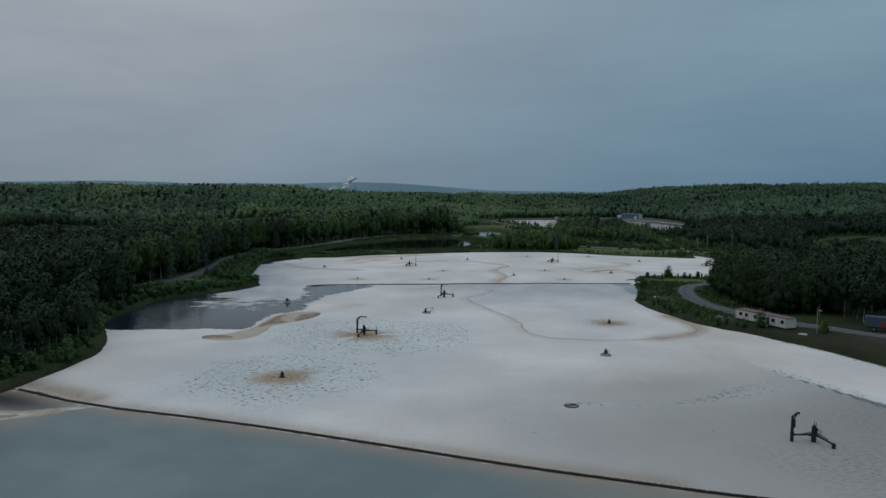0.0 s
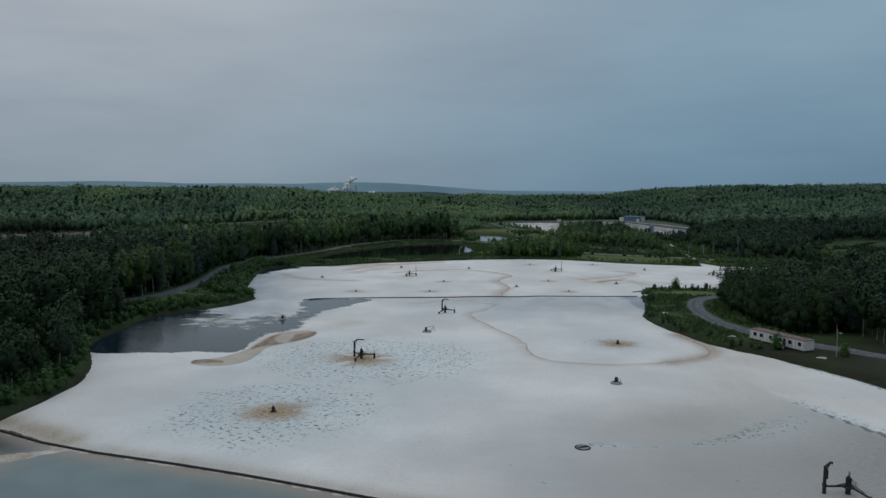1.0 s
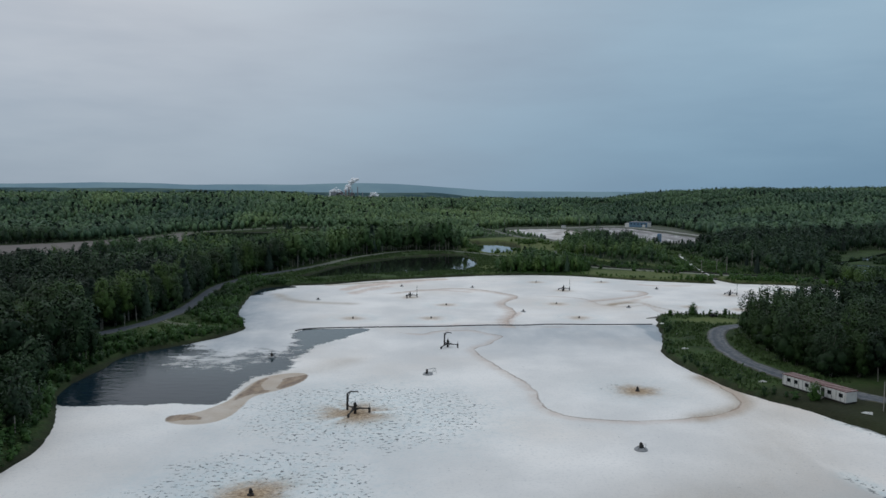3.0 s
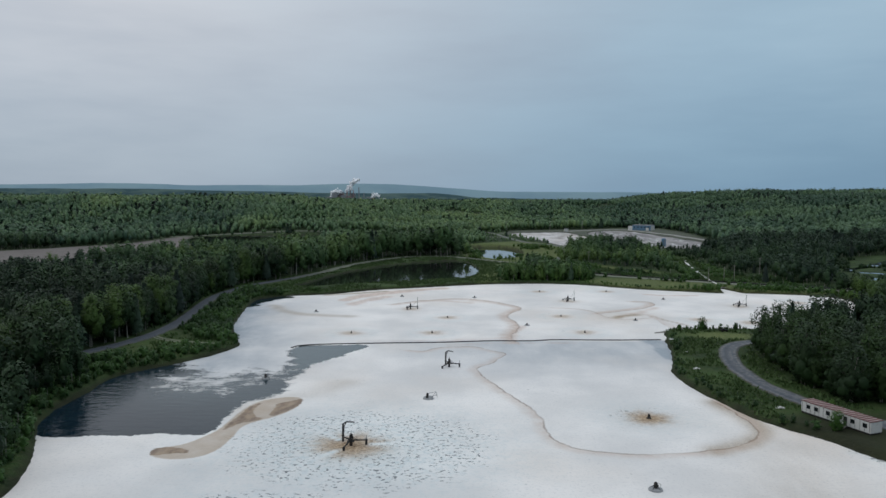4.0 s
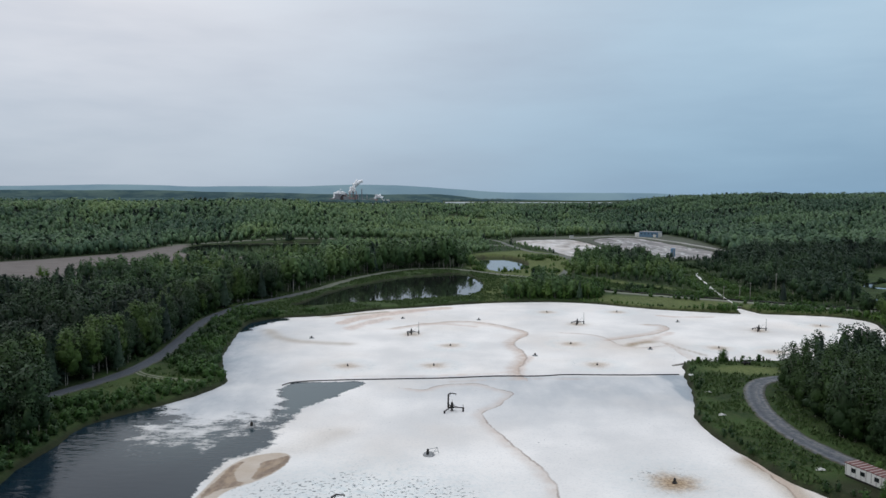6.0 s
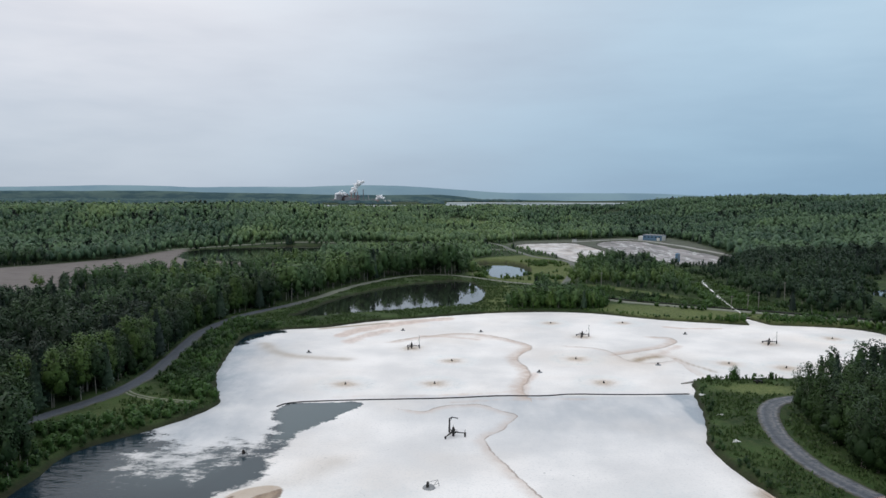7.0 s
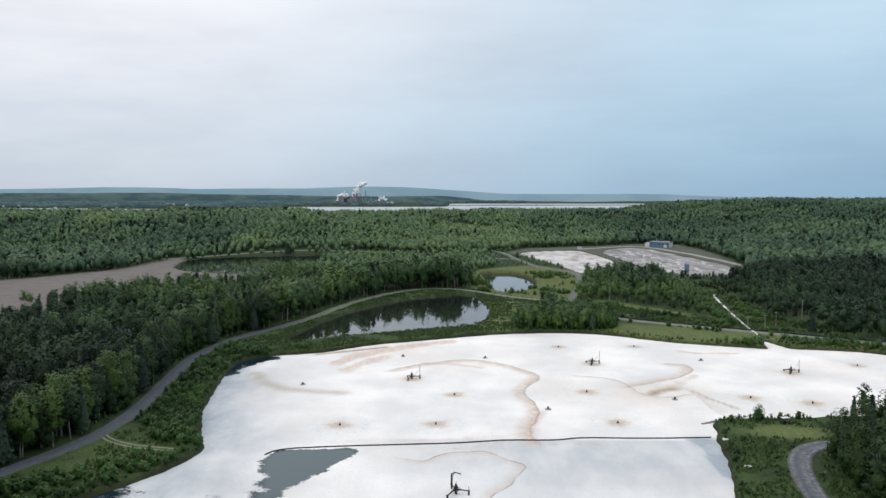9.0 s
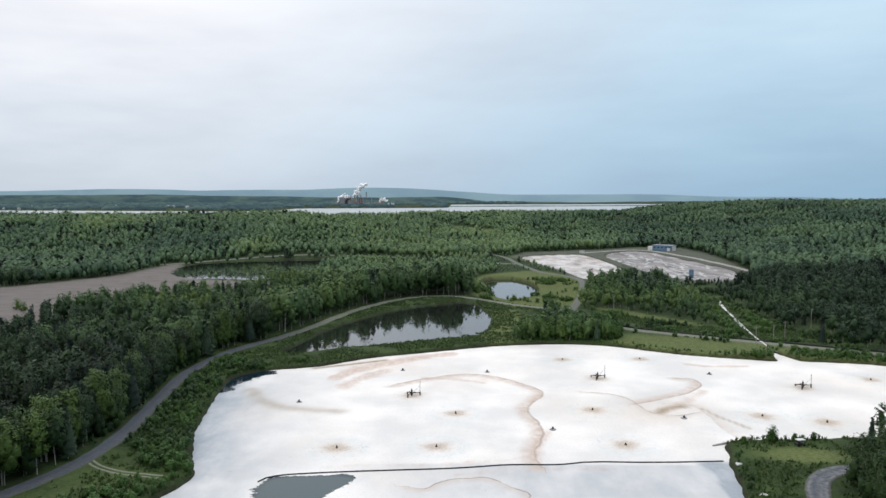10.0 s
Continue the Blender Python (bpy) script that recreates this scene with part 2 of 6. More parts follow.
class Net:
    """Short hand for nodes of one material."""

    def __init__(self, name, rough=0.8, spec=0.3):
        self.mat, self.n, self.l, self.b = material(name, rough, spec)

    def put(self, sock, v):
        if isinstance(v, (int, float)):
            sock.default_value = v
        elif isinstance(v, tuple):
            sock.default_value = (*v, 1) if len(v) == 3 and sock.type == "RGBA" else v
        else:
            self.l.new(v, sock)

    def math(self, op, a, b=0.0, clamp=False):
        n = self.n.new("ShaderNodeMath")
        n.operation, n.use_clamp = op, clamp
        self.put(n.inputs[0], a), self.put(n.inputs[1], b)
        return n.outputs[0]

    def mix(self, f, a, b, mode="MIX"):
        n = self.n.new("ShaderNodeMix")
        n.data_type, n.blend_type = "RGBA", mode
        self.put(n.inputs[0], f), self.put(n.inputs[6], a), self.put(n.inputs[7], b)
        return n.outputs[2]

    def step(self, v, lo, hi):
        n = self.n.new("ShaderNodeMapRange")
        n.interpolation_type = "SMOOTHSTEP"
        self.put(n.inputs["Value"], v)
        self.put(n.inputs["From Min"], lo), self.put(n.inputs["From Max"], hi)
        return n.outputs["Result"]

    def where(self, scale=(1, 1, 1)):
        g, m = self.n.new("ShaderNodeNewGeometry"), self.n.new("ShaderNodeMapping")
        m.inputs["Scale"].default_value = scale
        self.l.new(g.outputs["Position"], m.inputs["Vector"])
        return m.outputs[0]

    def noise(self, scale, detail=4.0, vec=None, rough=0.55):
        n = self.n.new("ShaderNodeTexNoise")
        n.inputs["Scale"].default_value, n.inputs["Detail"].default_value, n.inputs["Roughness"].default_value = scale, detail, rough
        self.l.new(self.where() if vec is None else vec, n.inputs["Vector"])
        return n.outputs["Fac"]

    def attr(self, name):
        n = self.n.new("ShaderNodeAttribute")
        n.attribute_name = name
        return n.outputs["Fac"]

    def bump(self, height, strength, dist=0.1):
        n = self.n.new("ShaderNodeBump")
        n.inputs["Strength"].default_value, n.inputs["Distance"].default_value = strength, dist
        self.put(n.inputs["Height"], height)
        self.l.new(n.outputs[0], self.b.inputs["Normal"])

    def base(self, c):
        self.put(self.b.inputs["Base Color"], c)

    def rough(self, v):
        self.put(self.b.inputs["Roughness"], v)


def worn(name, color, rough=0.7, scale=3.0, amount=0.35, metal=0.0, dirt=(0.10, 0.08, 0.06), grime=0.35):
    """Paint, metal or plastic with grime in two sizes."""
    n = Net(name, rough, 0.35)
    n.b.inputs["Metallic"].default_value = metal
    dark = tuple(c * (1 - amount) for c in color)
    c = n.mix(n.noise(scale * 6, 3), dark, color)
    c = n.mix(n.math("MULTIPLY", n.step(n.noise(scale, 5), 0.52, 0.75), grime), c, dirt)
    n.base(c)
    n.rough(n.math("ADD", n.math("MULTIPLY", n.noise(scale * 3), 0.3), rough - 0.15))
    n.bump(n.noise(scale * 10, 3), 0.2, 0.02)
    return n.mat


def foliage(name, dark, light, hue):
    """Leaves: tone by tree and by clump."""
    n = Net(name, 0.62, 0.25)
    info, geo = n.n.new("ShaderNodeObjectInfo"), n.n.new("ShaderNodeNewGeometry")
    tree = n.math("FRACT", n.math("ADD", n.attr("tint"), n.math("MULTIPLY", info.outputs["Random"], n.attr("own"))))
    tree = n.math("ADD", tree, n.math("MULTIPLY", n.math("SUBTRACT", n.noise(0.013, 3), 0.5), 0.9))
    tree = n.math("ADD", tree, n.math("MULTIPLY", n.attr("own"), 0.2))
    c = n.mix(n.step(tree, 0.0, 0.55), dark, light)
    c = n.mix(n.math("MULTIPLY", n.step(tree, 0.5, 1.0), 0.9), c, hue)
    # sprays of one crown differ a little
    c = n.mix(n.math("MULTIPLY", geo.outputs["Random Per Island"], 0.35), c, dark)
    c = n.mix(n.math("MULTIPLY", n.step(n.noise(0.5, 3), 0.5, 0.75), 0.25), c, hue)
    n.base(c)
    return n.mat


M = {}
M["leaf"] = foliage("leaves", (0.007, 0.019, 0.010), (0.027, 0.061, 0.018), (0.078, 0.136, 0.026))
M["alder"] = foliage("alder_leaves", (0.005, 0.014, 0.006), (0.017, 0.040, 0.011), (0.034, 0.070, 0.015))
M["needle"] = foliage("needles", (0.007, 0.018, 0.012), (0.018, 0.040, 0.023), (0.030, 0.058, 0.028))
# farther woods paler: air haze mixed into these two leaf colours
M["hazed_leaf"] = foliage("hazed_hill_leaves", (0.032, 0.072, 0.043), (0.096, 0.164, 0.074), (0.158, 0.232, 0.080))
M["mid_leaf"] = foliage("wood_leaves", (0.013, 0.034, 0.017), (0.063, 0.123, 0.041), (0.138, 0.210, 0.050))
M["shrub"] = foliage("shrub_leaves", (0.013, 0.036, 0.010), (0.056, 0.126, 0.024), (0.098, 0.170, 0.032))
M["grass"] = foliage("grass_blades", (0.022, 0.046, 0.014), (0.062, 0.104, 0.032), (0.085, 0.125, 0.04))
M["bark"] = worn("bark", (0.38, 0.36, 0.32), 0.9, 1.2, 0.5)
M["black"] = worn("black_rubber", (0.018, 0.018, 0.019), 0.6, 0.8, 0.3, 0, (0.06, 0.05, 0.04), 0.4)
M["steel"] = worn("dark_painted_steel", (0.035, 0.034, 0.034), 0.55, 0.9, 0.3, 0.3, (0.09, 0.05, 0.03), 0.5)
M["float"] = worn("float_shell", (0.30, 0.31, 0.32), 0.5, 0.7, 0.3, 0, (0.14, 0.11, 0.08), 0.5)
M["white"] = worn("white_siding", (0.66, 0.66, 0.64), 0.6, 0.5, 0.12, 0, (0.30, 0.27, 0.22), 0.35)
M["roofred"] = worn("maroon_roof_sheet", (0.16, 0.055, 0.050), 0.55, 0.6, 0.35, 0.1, (0.09, 0.05, 0.04), 0.6)
M["roofpale"] = worn("pale_roof_rib", (0.50, 0.46, 0.44), 0.6, 0.6, 0.3)
M["glass"] = worn("dark_glass", (0.015, 0.018, 0.022), 0.12, 0.4, 0.2)
M["blue"] = worn("blue_grey_paint", (0.12, 0.22, 0.33), 0.5, 0.4, 0.25, 0.1, (0.14, 0.11, 0.09), 0.4)
M["dusty_blue"] = worn("dusty_blue_paint", (0.075, 0.115, 0.165), 0.6, 0.4, 0.35, 0.1, (0.10, 0.07, 0.06), 0.6)
M["rust"] = worn("rust_red_paint", (0.24, 0.06, 0.04), 0.7, 0.5, 0.4)
M["wood"] = worn("grey_weathered_wood", (0.34, 0.32, 0.29), 0.85, 1.5, 0.4)
M["concrete"] = worn("weathered_concrete", (0.36, 0.35, 0.33), 0.85, 0.3, 0.3)
# mill brick lightened: the hazy distance is in its colour
M["brick"] = worn("hazed_brick_mill_wall", (0.34, 0.25, 0.24), 0.85, 0.02, 0.35)
M["millgrey"] = worn("mill_sheet_metal", (0.30, 0.31, 0.33), 0.6, 0.02, 0.35)

# open water
n = Net("pond_water", 0.04, 0.5)
n.b.inputs["IOR"].default_value = 1.9
n.base(n.mix(n.noise(0.05), (0.008, 0.011, 0.011), (0.020, 0.022, 0.018)))
n.bump(n.noise(0.9, 3, n.where((1, 0.45, 1))), 0.05, 0.12)
M["water"] = n.mat
n = Net("sky_pale_sea_water", 0.12, 0.5)
n.b.inputs["IOR"].default_value = 1.333
# the bright sky's reflection is painted into this pale base
n.base(n.mix(n.noise(0.004), (0.30, 0.34, 0.36), (0.42, 0.45, 0.47)))
n.rough(0.45)
M["sea"] = n.mat

# foam-covered treatment pond: open water, thin film, foam, brown scum and dark flecks
n = Net("foamy_pond_water", 0.6, 0.4)
warp = n.noise(0.11, 6, None, 0.62)
fine = n.noise(1.1, 4)
cover_v = n.math("ADD", n.attr("foam"), n.math("ADD", n.math("MULTIPLY", n.math("SUBTRACT", warp, 0.5), 0.9), n.math("MULTIPLY", n.math("SUBTRACT", fine, 0.5), 0.35)))
wispy = n.math("MULTIPLY", n.math("SUBTRACT", n.noise(0.28, 8, n.where((0.55, 1.0, 1)), 0.68), 0.5), n.math("ADD", 0.55, n.math("MULTIPLY", n.attr("haze"), 1.3)))
cover_v = n.math("ADD", cover_v, wispy)
spread = n.math("ADD", 0.04, n.math("MULTIPLY", n.attr("haze"), 0.22))
boom_d = n.attr("boom_d")
nearside = n.step(boom_d, -0.05, -0.35)
edge_v = n.math("ADD", n.attr("near_foam"), n.math("MULTIPLY", n.step(boom_d, -2.0, -0.5), 0.5))
edge_v = n.math("ADD", edge_v, n.math("MULTIPLY", n.math("SUBTRACT", n.noise(0.35, 5), 0.5), 1.0))
cover_v = n.math("ADD", n.math("MULTIPLY", cover_v, n.math("SUBTRACT", 1.0, nearside)), n.math("MULTIPLY", edge_v, nearside))
foam = n.step(cover_v, n.math("SUBTRACT", 0.5, spread), n.math("ADD", 0.5, spread))
film = n.attr("film")
soft_n = n.noise(0.06, 4)
water_c = n.mix(film, (0.007, 0.018, 0.029), (0.148, 0.202, 0.208))
water_c = n.mix(n.math("MULTIPLY", n.step(n.noise(0.028, 4), 0.45, 0.7), n.math("MULTIPLY", nearside, 0.35)), water_c, (0.36, 0.41, 0.41))
water_c = n.mix(n.math("MULTIPLY", n.attr("tan"), n.math("ADD", 0.4, n.math("MULTIPLY", soft_n, 0.6))), water_c, (0.36, 0.295, 0.245))
soft = n.noise(0.035, 5)
foam_c = n.mix(n.step(soft, 0.30, 0.72), (0.685, 0.672, 0.662), (0.88, 0.852, 0.830))
foam_c = n.mix(n.math("MULTIPLY", n.step(n.noise(0.016, 3), 0.46, 0.70), 0.35), foam_c, (0.76, 0.67, 0.59))
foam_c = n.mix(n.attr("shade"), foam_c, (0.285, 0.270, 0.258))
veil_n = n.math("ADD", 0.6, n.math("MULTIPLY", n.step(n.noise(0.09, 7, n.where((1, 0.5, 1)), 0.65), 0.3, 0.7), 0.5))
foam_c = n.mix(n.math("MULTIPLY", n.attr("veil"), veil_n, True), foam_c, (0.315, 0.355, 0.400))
flow = n.noise(0.33, 6, n.where((1, 0.35, 1)), 0.65)
brown_v = n.math("MULTIPLY", n.attr("brown"), n.math("ADD", 0.45, n.math("MULTIPLY", flow, 1.1)), True)
grain = n.step(n.noise(2.6, 3), 0.36, 0.62)
brown_c = n.mix(grain, (0.17, 0.115, 0.06), (0.38, 0.285, 0.17))
pink_n = n.noise(0.16, 6, n.where((1, 0.45, 1)), 0.65)
pink_v = n.math("MULTIPLY", n.step(n.math("ADD", n.attr("pink"), n.math("MULTIPLY", n.math("SUBTRACT", pink_n, 0.5), 0.75)), 0.26, 0.60), n.math("ADD", 0.22, n.math("MULTIPLY", n.attr("pink"), 0.5)), True)
pink_c = n.mix(n.step(n.noise(0.45, 7, n.where((1, 0.5, 1)), 0.68), 0.32, 0.66), (0.40, 0.255, 0.185), (0.66, 0.50, 0.41))
foam_c = n.mix(pink_v, foam_c, pink_c)
mottle = n.noise(1.4, 6, None, 0.7)
foam_c = n.mix(n.math("MULTIPLY", n.step(mottle, 0.50, 0.66), 0.34), foam_c, (0.50, 0.50, 0.51))
speck = n.math("MULTIPLY", n.step(n.noise(0.9, 4, None, 0.6), 0.66, 0.70), n.step(n.noise(0.05, 3), 0.45, 0.6))
foam_c = n.mix(n.math("MULTIPLY", speck, 0.6), foam_c, (0.24, 0.25, 0.26))
fl = n.noise(1.2, 5, n.where((0.85, 1.0, 1)), 0.60)
fleck = n.math("MULTIPLY", n.math("MULTIPLY", n.step(fl, 0.570, 0.596), n.step(n.noise(0.30, 3), 0.34, 0.50)), n.step(n.math("ADD", n.attr("fleck"), n.math("MULTIPLY", n.math("SUBTRACT", warp, 0.5), 1.0)), 0.32, 0.55))
dimple = n.math("MULTIPLY", n.step(n.noise(0.55, 6, None, 0.66), 0.46, 0.62), n.attr("fleck"))
foam_c = n.mix(n.math("MULTIPLY", n.attr("fleck"), 0.38), foam_c, (0.60, 0.70, 0.725))
foam_c = n.mix(n.math("MULTIPLY", dimple, 0.55), foam_c, (0.46, 0.56, 0.595))
foam_c = n.mix(n.math("MULTIPLY", fleck, 0.9), foam_c, n.mix(n.noise(1.7, 3), (0.03, 0.042, 0.048), (0.16, 0.185, 0.195)))
foam_c = n.mix(brown_v, foam_c, brown_c)
spatter = n.noise(1.9, 6, None, 0.78)
stain = n.attr("stain")
stain_v = n.math("ADD", n.math("MULTIPLY", stain, n.math("ADD", 0.12, n.math("MULTIPLY", spatter, 0.5))), n.math("MULTIPLY", n.step(n.math("ADD", stain, n.math("MULTIPLY", n.math("SUBTRACT", spatter, 0.5), 1.4)), 0.20, 0.66), n.math("ADD", 0.10, n.math("MULTIPLY", stain, 0.52))), True)
foam_c = n.mix(stain_v, foam_c, n.mix(n.step(n.noise(1.2, 5, None, 0.7), 0.36, 0.64), (0.225, 0.150, 0.088), (0.52, 0.40, 0.275)))
ragged = n.math("MULTIPLY", n.math("SUBTRACT", n.noise(0.8, 5, None, 0.65), 0.5), 1.6)
swirl_v = n.math("MULTIPLY", n.step(n.math("ADD", n.attr("swirl_d"), n.math("MULTIPLY", ragged, 0.35)), -0.1, 0.5), n.math("ADD", 0.40, n.math("MULTIPLY", n.noise(0.25, 5, None, 0.6), 0.55)), True)
foam_c = n.mix(swirl_v, foam_c, (0.40, 0.305, 0.215))
clot_v = n.math("MULTIPLY", n.step(n.math("ADD", n.attr("clot_d"), ragged), -0.25, 0.3), n.math("ADD", 0.55, n.math("MULTIPLY", n.noise(0.5, 4), 0.55)), True)
foam_c = n.mix(clot_v, foam_c, n.mix(n.step(n.noise(0.30, 5, n.where((1.3, 0.6, 1)), 0.6), 0.34, 0.66), (0.15, 0.105, 0.078), (0.34, 0.255, 0.18)))
for key, dark_w, halo_w, halo_a, line_w in (("line_a", 0.24, 4.2, 0.55, 0.60), ("line_c", 0.40, 7.5, 0.85, 0.40), ("line_d", 0.4, 7.0, 0.85, 0.45), ("line_e", 0.35, 4.0, 0.40, 0.40), ("line_f", 0.3, 6.0, 0.38, 0.15)):
    d = n.math("ADD", n.attr(key), n.math("ADD", n.math("MULTIPLY", n.math("SUBTRACT", n.noise(0.10, 4), 0.5), 3.0), n.math("MULTIPLY", n.math("SUBTRACT", n.noise(0.5, 3), 0.5), 0.7)))
    near = n.attr(key + "_near")
    halo = n.math("MULTIPLY", n.step(d, -0.2, 0.1), n.step(d, halo_w, 0.0))
    halo = n.math("MULTIPLY", halo, n.math("ADD", 0.45, n.math("MULTIPLY", n.step(n.noise(0.3, 6, None, 0.65), 0.3, 0.65), 0.6)), True)
    foam_c = n.mix(n.math("MULTIPLY", n.math("MULTIPLY", halo, halo_a), near), foam_c, (0.52, 0.405, 0.335))
    thin = n.math("MULTIPLY", n.step(n.math("ABSOLUTE", d), dark_w * 1.6, dark_w * 0.4), n.math("ADD", 0.35, n.step(n.noise(0.12, 4), 0.35, 0.6)), True)
    foam_c = n.mix(n.math("MULTIPLY", n.math("MULTIPLY", thin, line_w), near), foam_c, (0.21, 0.150, 0.115))
# wavelets painted in: dark flanks and pale glints as colour, not relief
rip = n.noise(1.3, 6, n.where((0.7, 1.5, 1)), 0.72)
foam_c = n.mix(n.math("MULTIPLY", n.step(rip, 0.47, 0.60), n.math("MULTIPLY", n.attr("painted_ripple"), 0.62)), foam_c, (0.13, 0.13, 0.132))
foam_c = n.mix(n.math("MULTIPLY", n.step(rip, 0.45, 0.34), n.math("MULTIPLY", n.attr("painted_ripple"), 0.45)), foam_c, (0.62, 0.56, 0.50))
wake_n = n.math("ADD", n.attr("wake"), n.math("MULTIPLY", n.math("SUBTRACT", n.noise(1.0, 5, n.where((0.7, 1.3, 1)), 0.7), 0.5), 1.5))
foam_c = n.mix(n.math("MULTIPLY", n.step(wake_n, 0.42, 0.62), n.math("ADD", 0.25, n.math("MULTIPLY", n.attr("wake"), 0.6)), True), foam_c, (0.075, 0.078, 0.080))
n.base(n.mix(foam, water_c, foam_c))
gloss = n.math("SUBTRACT", 1.0, n.math("MULTIPLY", foam, n.math("SUBTRACT", 1.0, n.attr("wet"))))
n.rough(n.math("ADD", n.math("ADD", n.math("MULTIPLY", n.math("SUBTRACT", 1.0, gloss), 0.60), 0.09), n.math("MULTIPLY", nearside, 0.28)))
n.put(n.b.inputs["Specular IOR Level"], n.math("ADD", n.math("MULTIPLY", gloss, 0.07), 0.10))
waves = n.noise(0.62, 3, n.where((0.28, 0.8, 1)), 0.55)
relief = n.math("ADD", n.math("MULTIPLY", foam, n.math("MULTIPLY", n.noise(0.6, 6), 0.5)), n.math("MULTIPLY", n.math("ADD", n.math("MULTIPLY", n.attr("wave"), 1.7), 0.06), waves))
n.bump(relief, 0.7, 0.24)
M["pond"] = n.mat

# ground: grass, undergrowth, gravel, mud
n = Net("ground_cover", 0.95, 0.15)
g1, g2 = n.noise(0.06, 5), n.noise(0.9, 5)
c = n.mix(n.step(g1, 0.36, 0.66), (0.016, 0.036, 0.012), (0.042, 0.078, 0.023))
c = n.mix(n.step(g2, 0.35, 0.75), c, n.mix(0.5, c, (0.085, 0.088, 0.042)))
c = n.mix(n.math("MULTIPLY", n.attr("mown"), n.step(g2, 0.1, 0.7)), c, (0.140, 0.165, 0.062))
c = n.mix(n.math("MULTIPLY", n.attr("mud"), n.step(n.noise(0.25, 5), 0.15, 0.4)), c, n.mix(n.noise(0.05, 6, n.where((1, 2.4, 1))), (0.095, 0.084, 0.080), (0.225, 0.203, 0.192)))
c = n.mix(n.math("MULTIPLY", n.attr("gravel"), n.step(g2, 0.15, 0.5)), c, (0.15, 0.145, 0.14))
c = n.mix(n.attr("shore"), c, (0.026, 0.024, 0.016))
c = n.mix(n.attr("floor"), c, (0.026, 0.042, 0.019))
n.base(c)
n.bump(n.noise(1.6, 6), 0.9, 0.35)
M["ground"] = n.mat

n = Net("grey_gravel", 0.9, 0.25)
c = n.mix(n.noise(0.25, 6), (0.038, 0.049, 0.068), (0.074, 0.088, 0.112))
c = n.mix(n.math("MULTIPLY", n.step(n.noise(7.0, 3), 0.45, 0.7), 0.3), c, (0.20, 0.20, 0.205))
c = n.mix(n.math("MULTIPLY", n.attr("rut"), n.math("MULTIPLY", n.step(n.noise(0.9, 5), 0.25, 0.7), 0.75)), c, (0.34, 0.335, 0.33))
c = n.mix(n.math("MULTIPLY", n.attr("edge"), n.step(n.noise(0.6, 5), 0.3, 0.6)), c, (0.075, 0.072, 0.042))
c = n.mix(n.attr("grassy"), c, n.mix(n.noise(0.5, 6), (0.12, 0.135, 0.085), (0.24, 0.245, 0.20)))
n.base(c)
n.bump(n.noise(3.0, 5), 0.5, 0.06)
M["gravel"] = n.mat

n = Net("dried_foam_crust", 0.8, 0.25)
c = n.mix(n.step(n.noise(0.07, 8, n.where((1, 0.35, 1)), 0.68), 0.34, 0.64), (0.27, 0.245, 0.23), (0.62, 0.605, 0.60))
c = n.mix(n.math("MULTIPLY", n.step(n.noise(0.03, 4), 0.5, 0.7), 0.5), c, (0.42, 0.34, 0.28))
n.base(c)
n.bump(n.noise(0.5, 5), 0.4, 0.2)
M["crust"] = n.mat
n = Net("basin_sludge", 0.55, 0.35)
c = n.mix(n.step(n.noise(0.06, 7, n.where((1, 0.35, 1)), 0.68), 0.32, 0.68), (0.085, 0.075, 0.072), (0.29, 0.26, 0.25))
swirl = n.math("ABSOLUTE", n.math("SUBTRACT", n.noise(0.020, 4, n.where((1.4, 0.6, 1)), 0.6), 0.52))
c = n.mix(n.math("MULTIPLY", n.step(swirl, 0.020, 0.006), 0.75), c, (0.58, 0.57, 0.56))
n.base(c)
M["sludge"] = n.mat

# skyline hills: blue air haze put into the colour and a faint glow
n = Net("hazed_distant_hills", 1.0, 0.0)
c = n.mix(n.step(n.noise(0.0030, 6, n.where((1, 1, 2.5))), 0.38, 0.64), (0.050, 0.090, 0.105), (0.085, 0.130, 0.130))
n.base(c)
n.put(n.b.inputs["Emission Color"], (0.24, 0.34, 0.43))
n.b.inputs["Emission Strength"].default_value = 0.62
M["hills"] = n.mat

n = Net("steam", 1.0, 0.0)
n.base((0.92, 0.93, 0.95))
n.put(n.b.inputs["Alpha"], n.step(n.noise(0.05, 4), 0.10, 0.40))
M["steam"] = n.mat

# distance haze painted over the far shore: bluish base, weak blue emission
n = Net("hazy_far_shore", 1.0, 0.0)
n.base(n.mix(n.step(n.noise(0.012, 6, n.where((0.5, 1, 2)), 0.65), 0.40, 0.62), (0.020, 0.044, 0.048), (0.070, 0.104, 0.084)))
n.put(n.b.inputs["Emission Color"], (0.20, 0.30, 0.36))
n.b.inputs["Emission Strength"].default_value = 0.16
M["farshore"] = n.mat


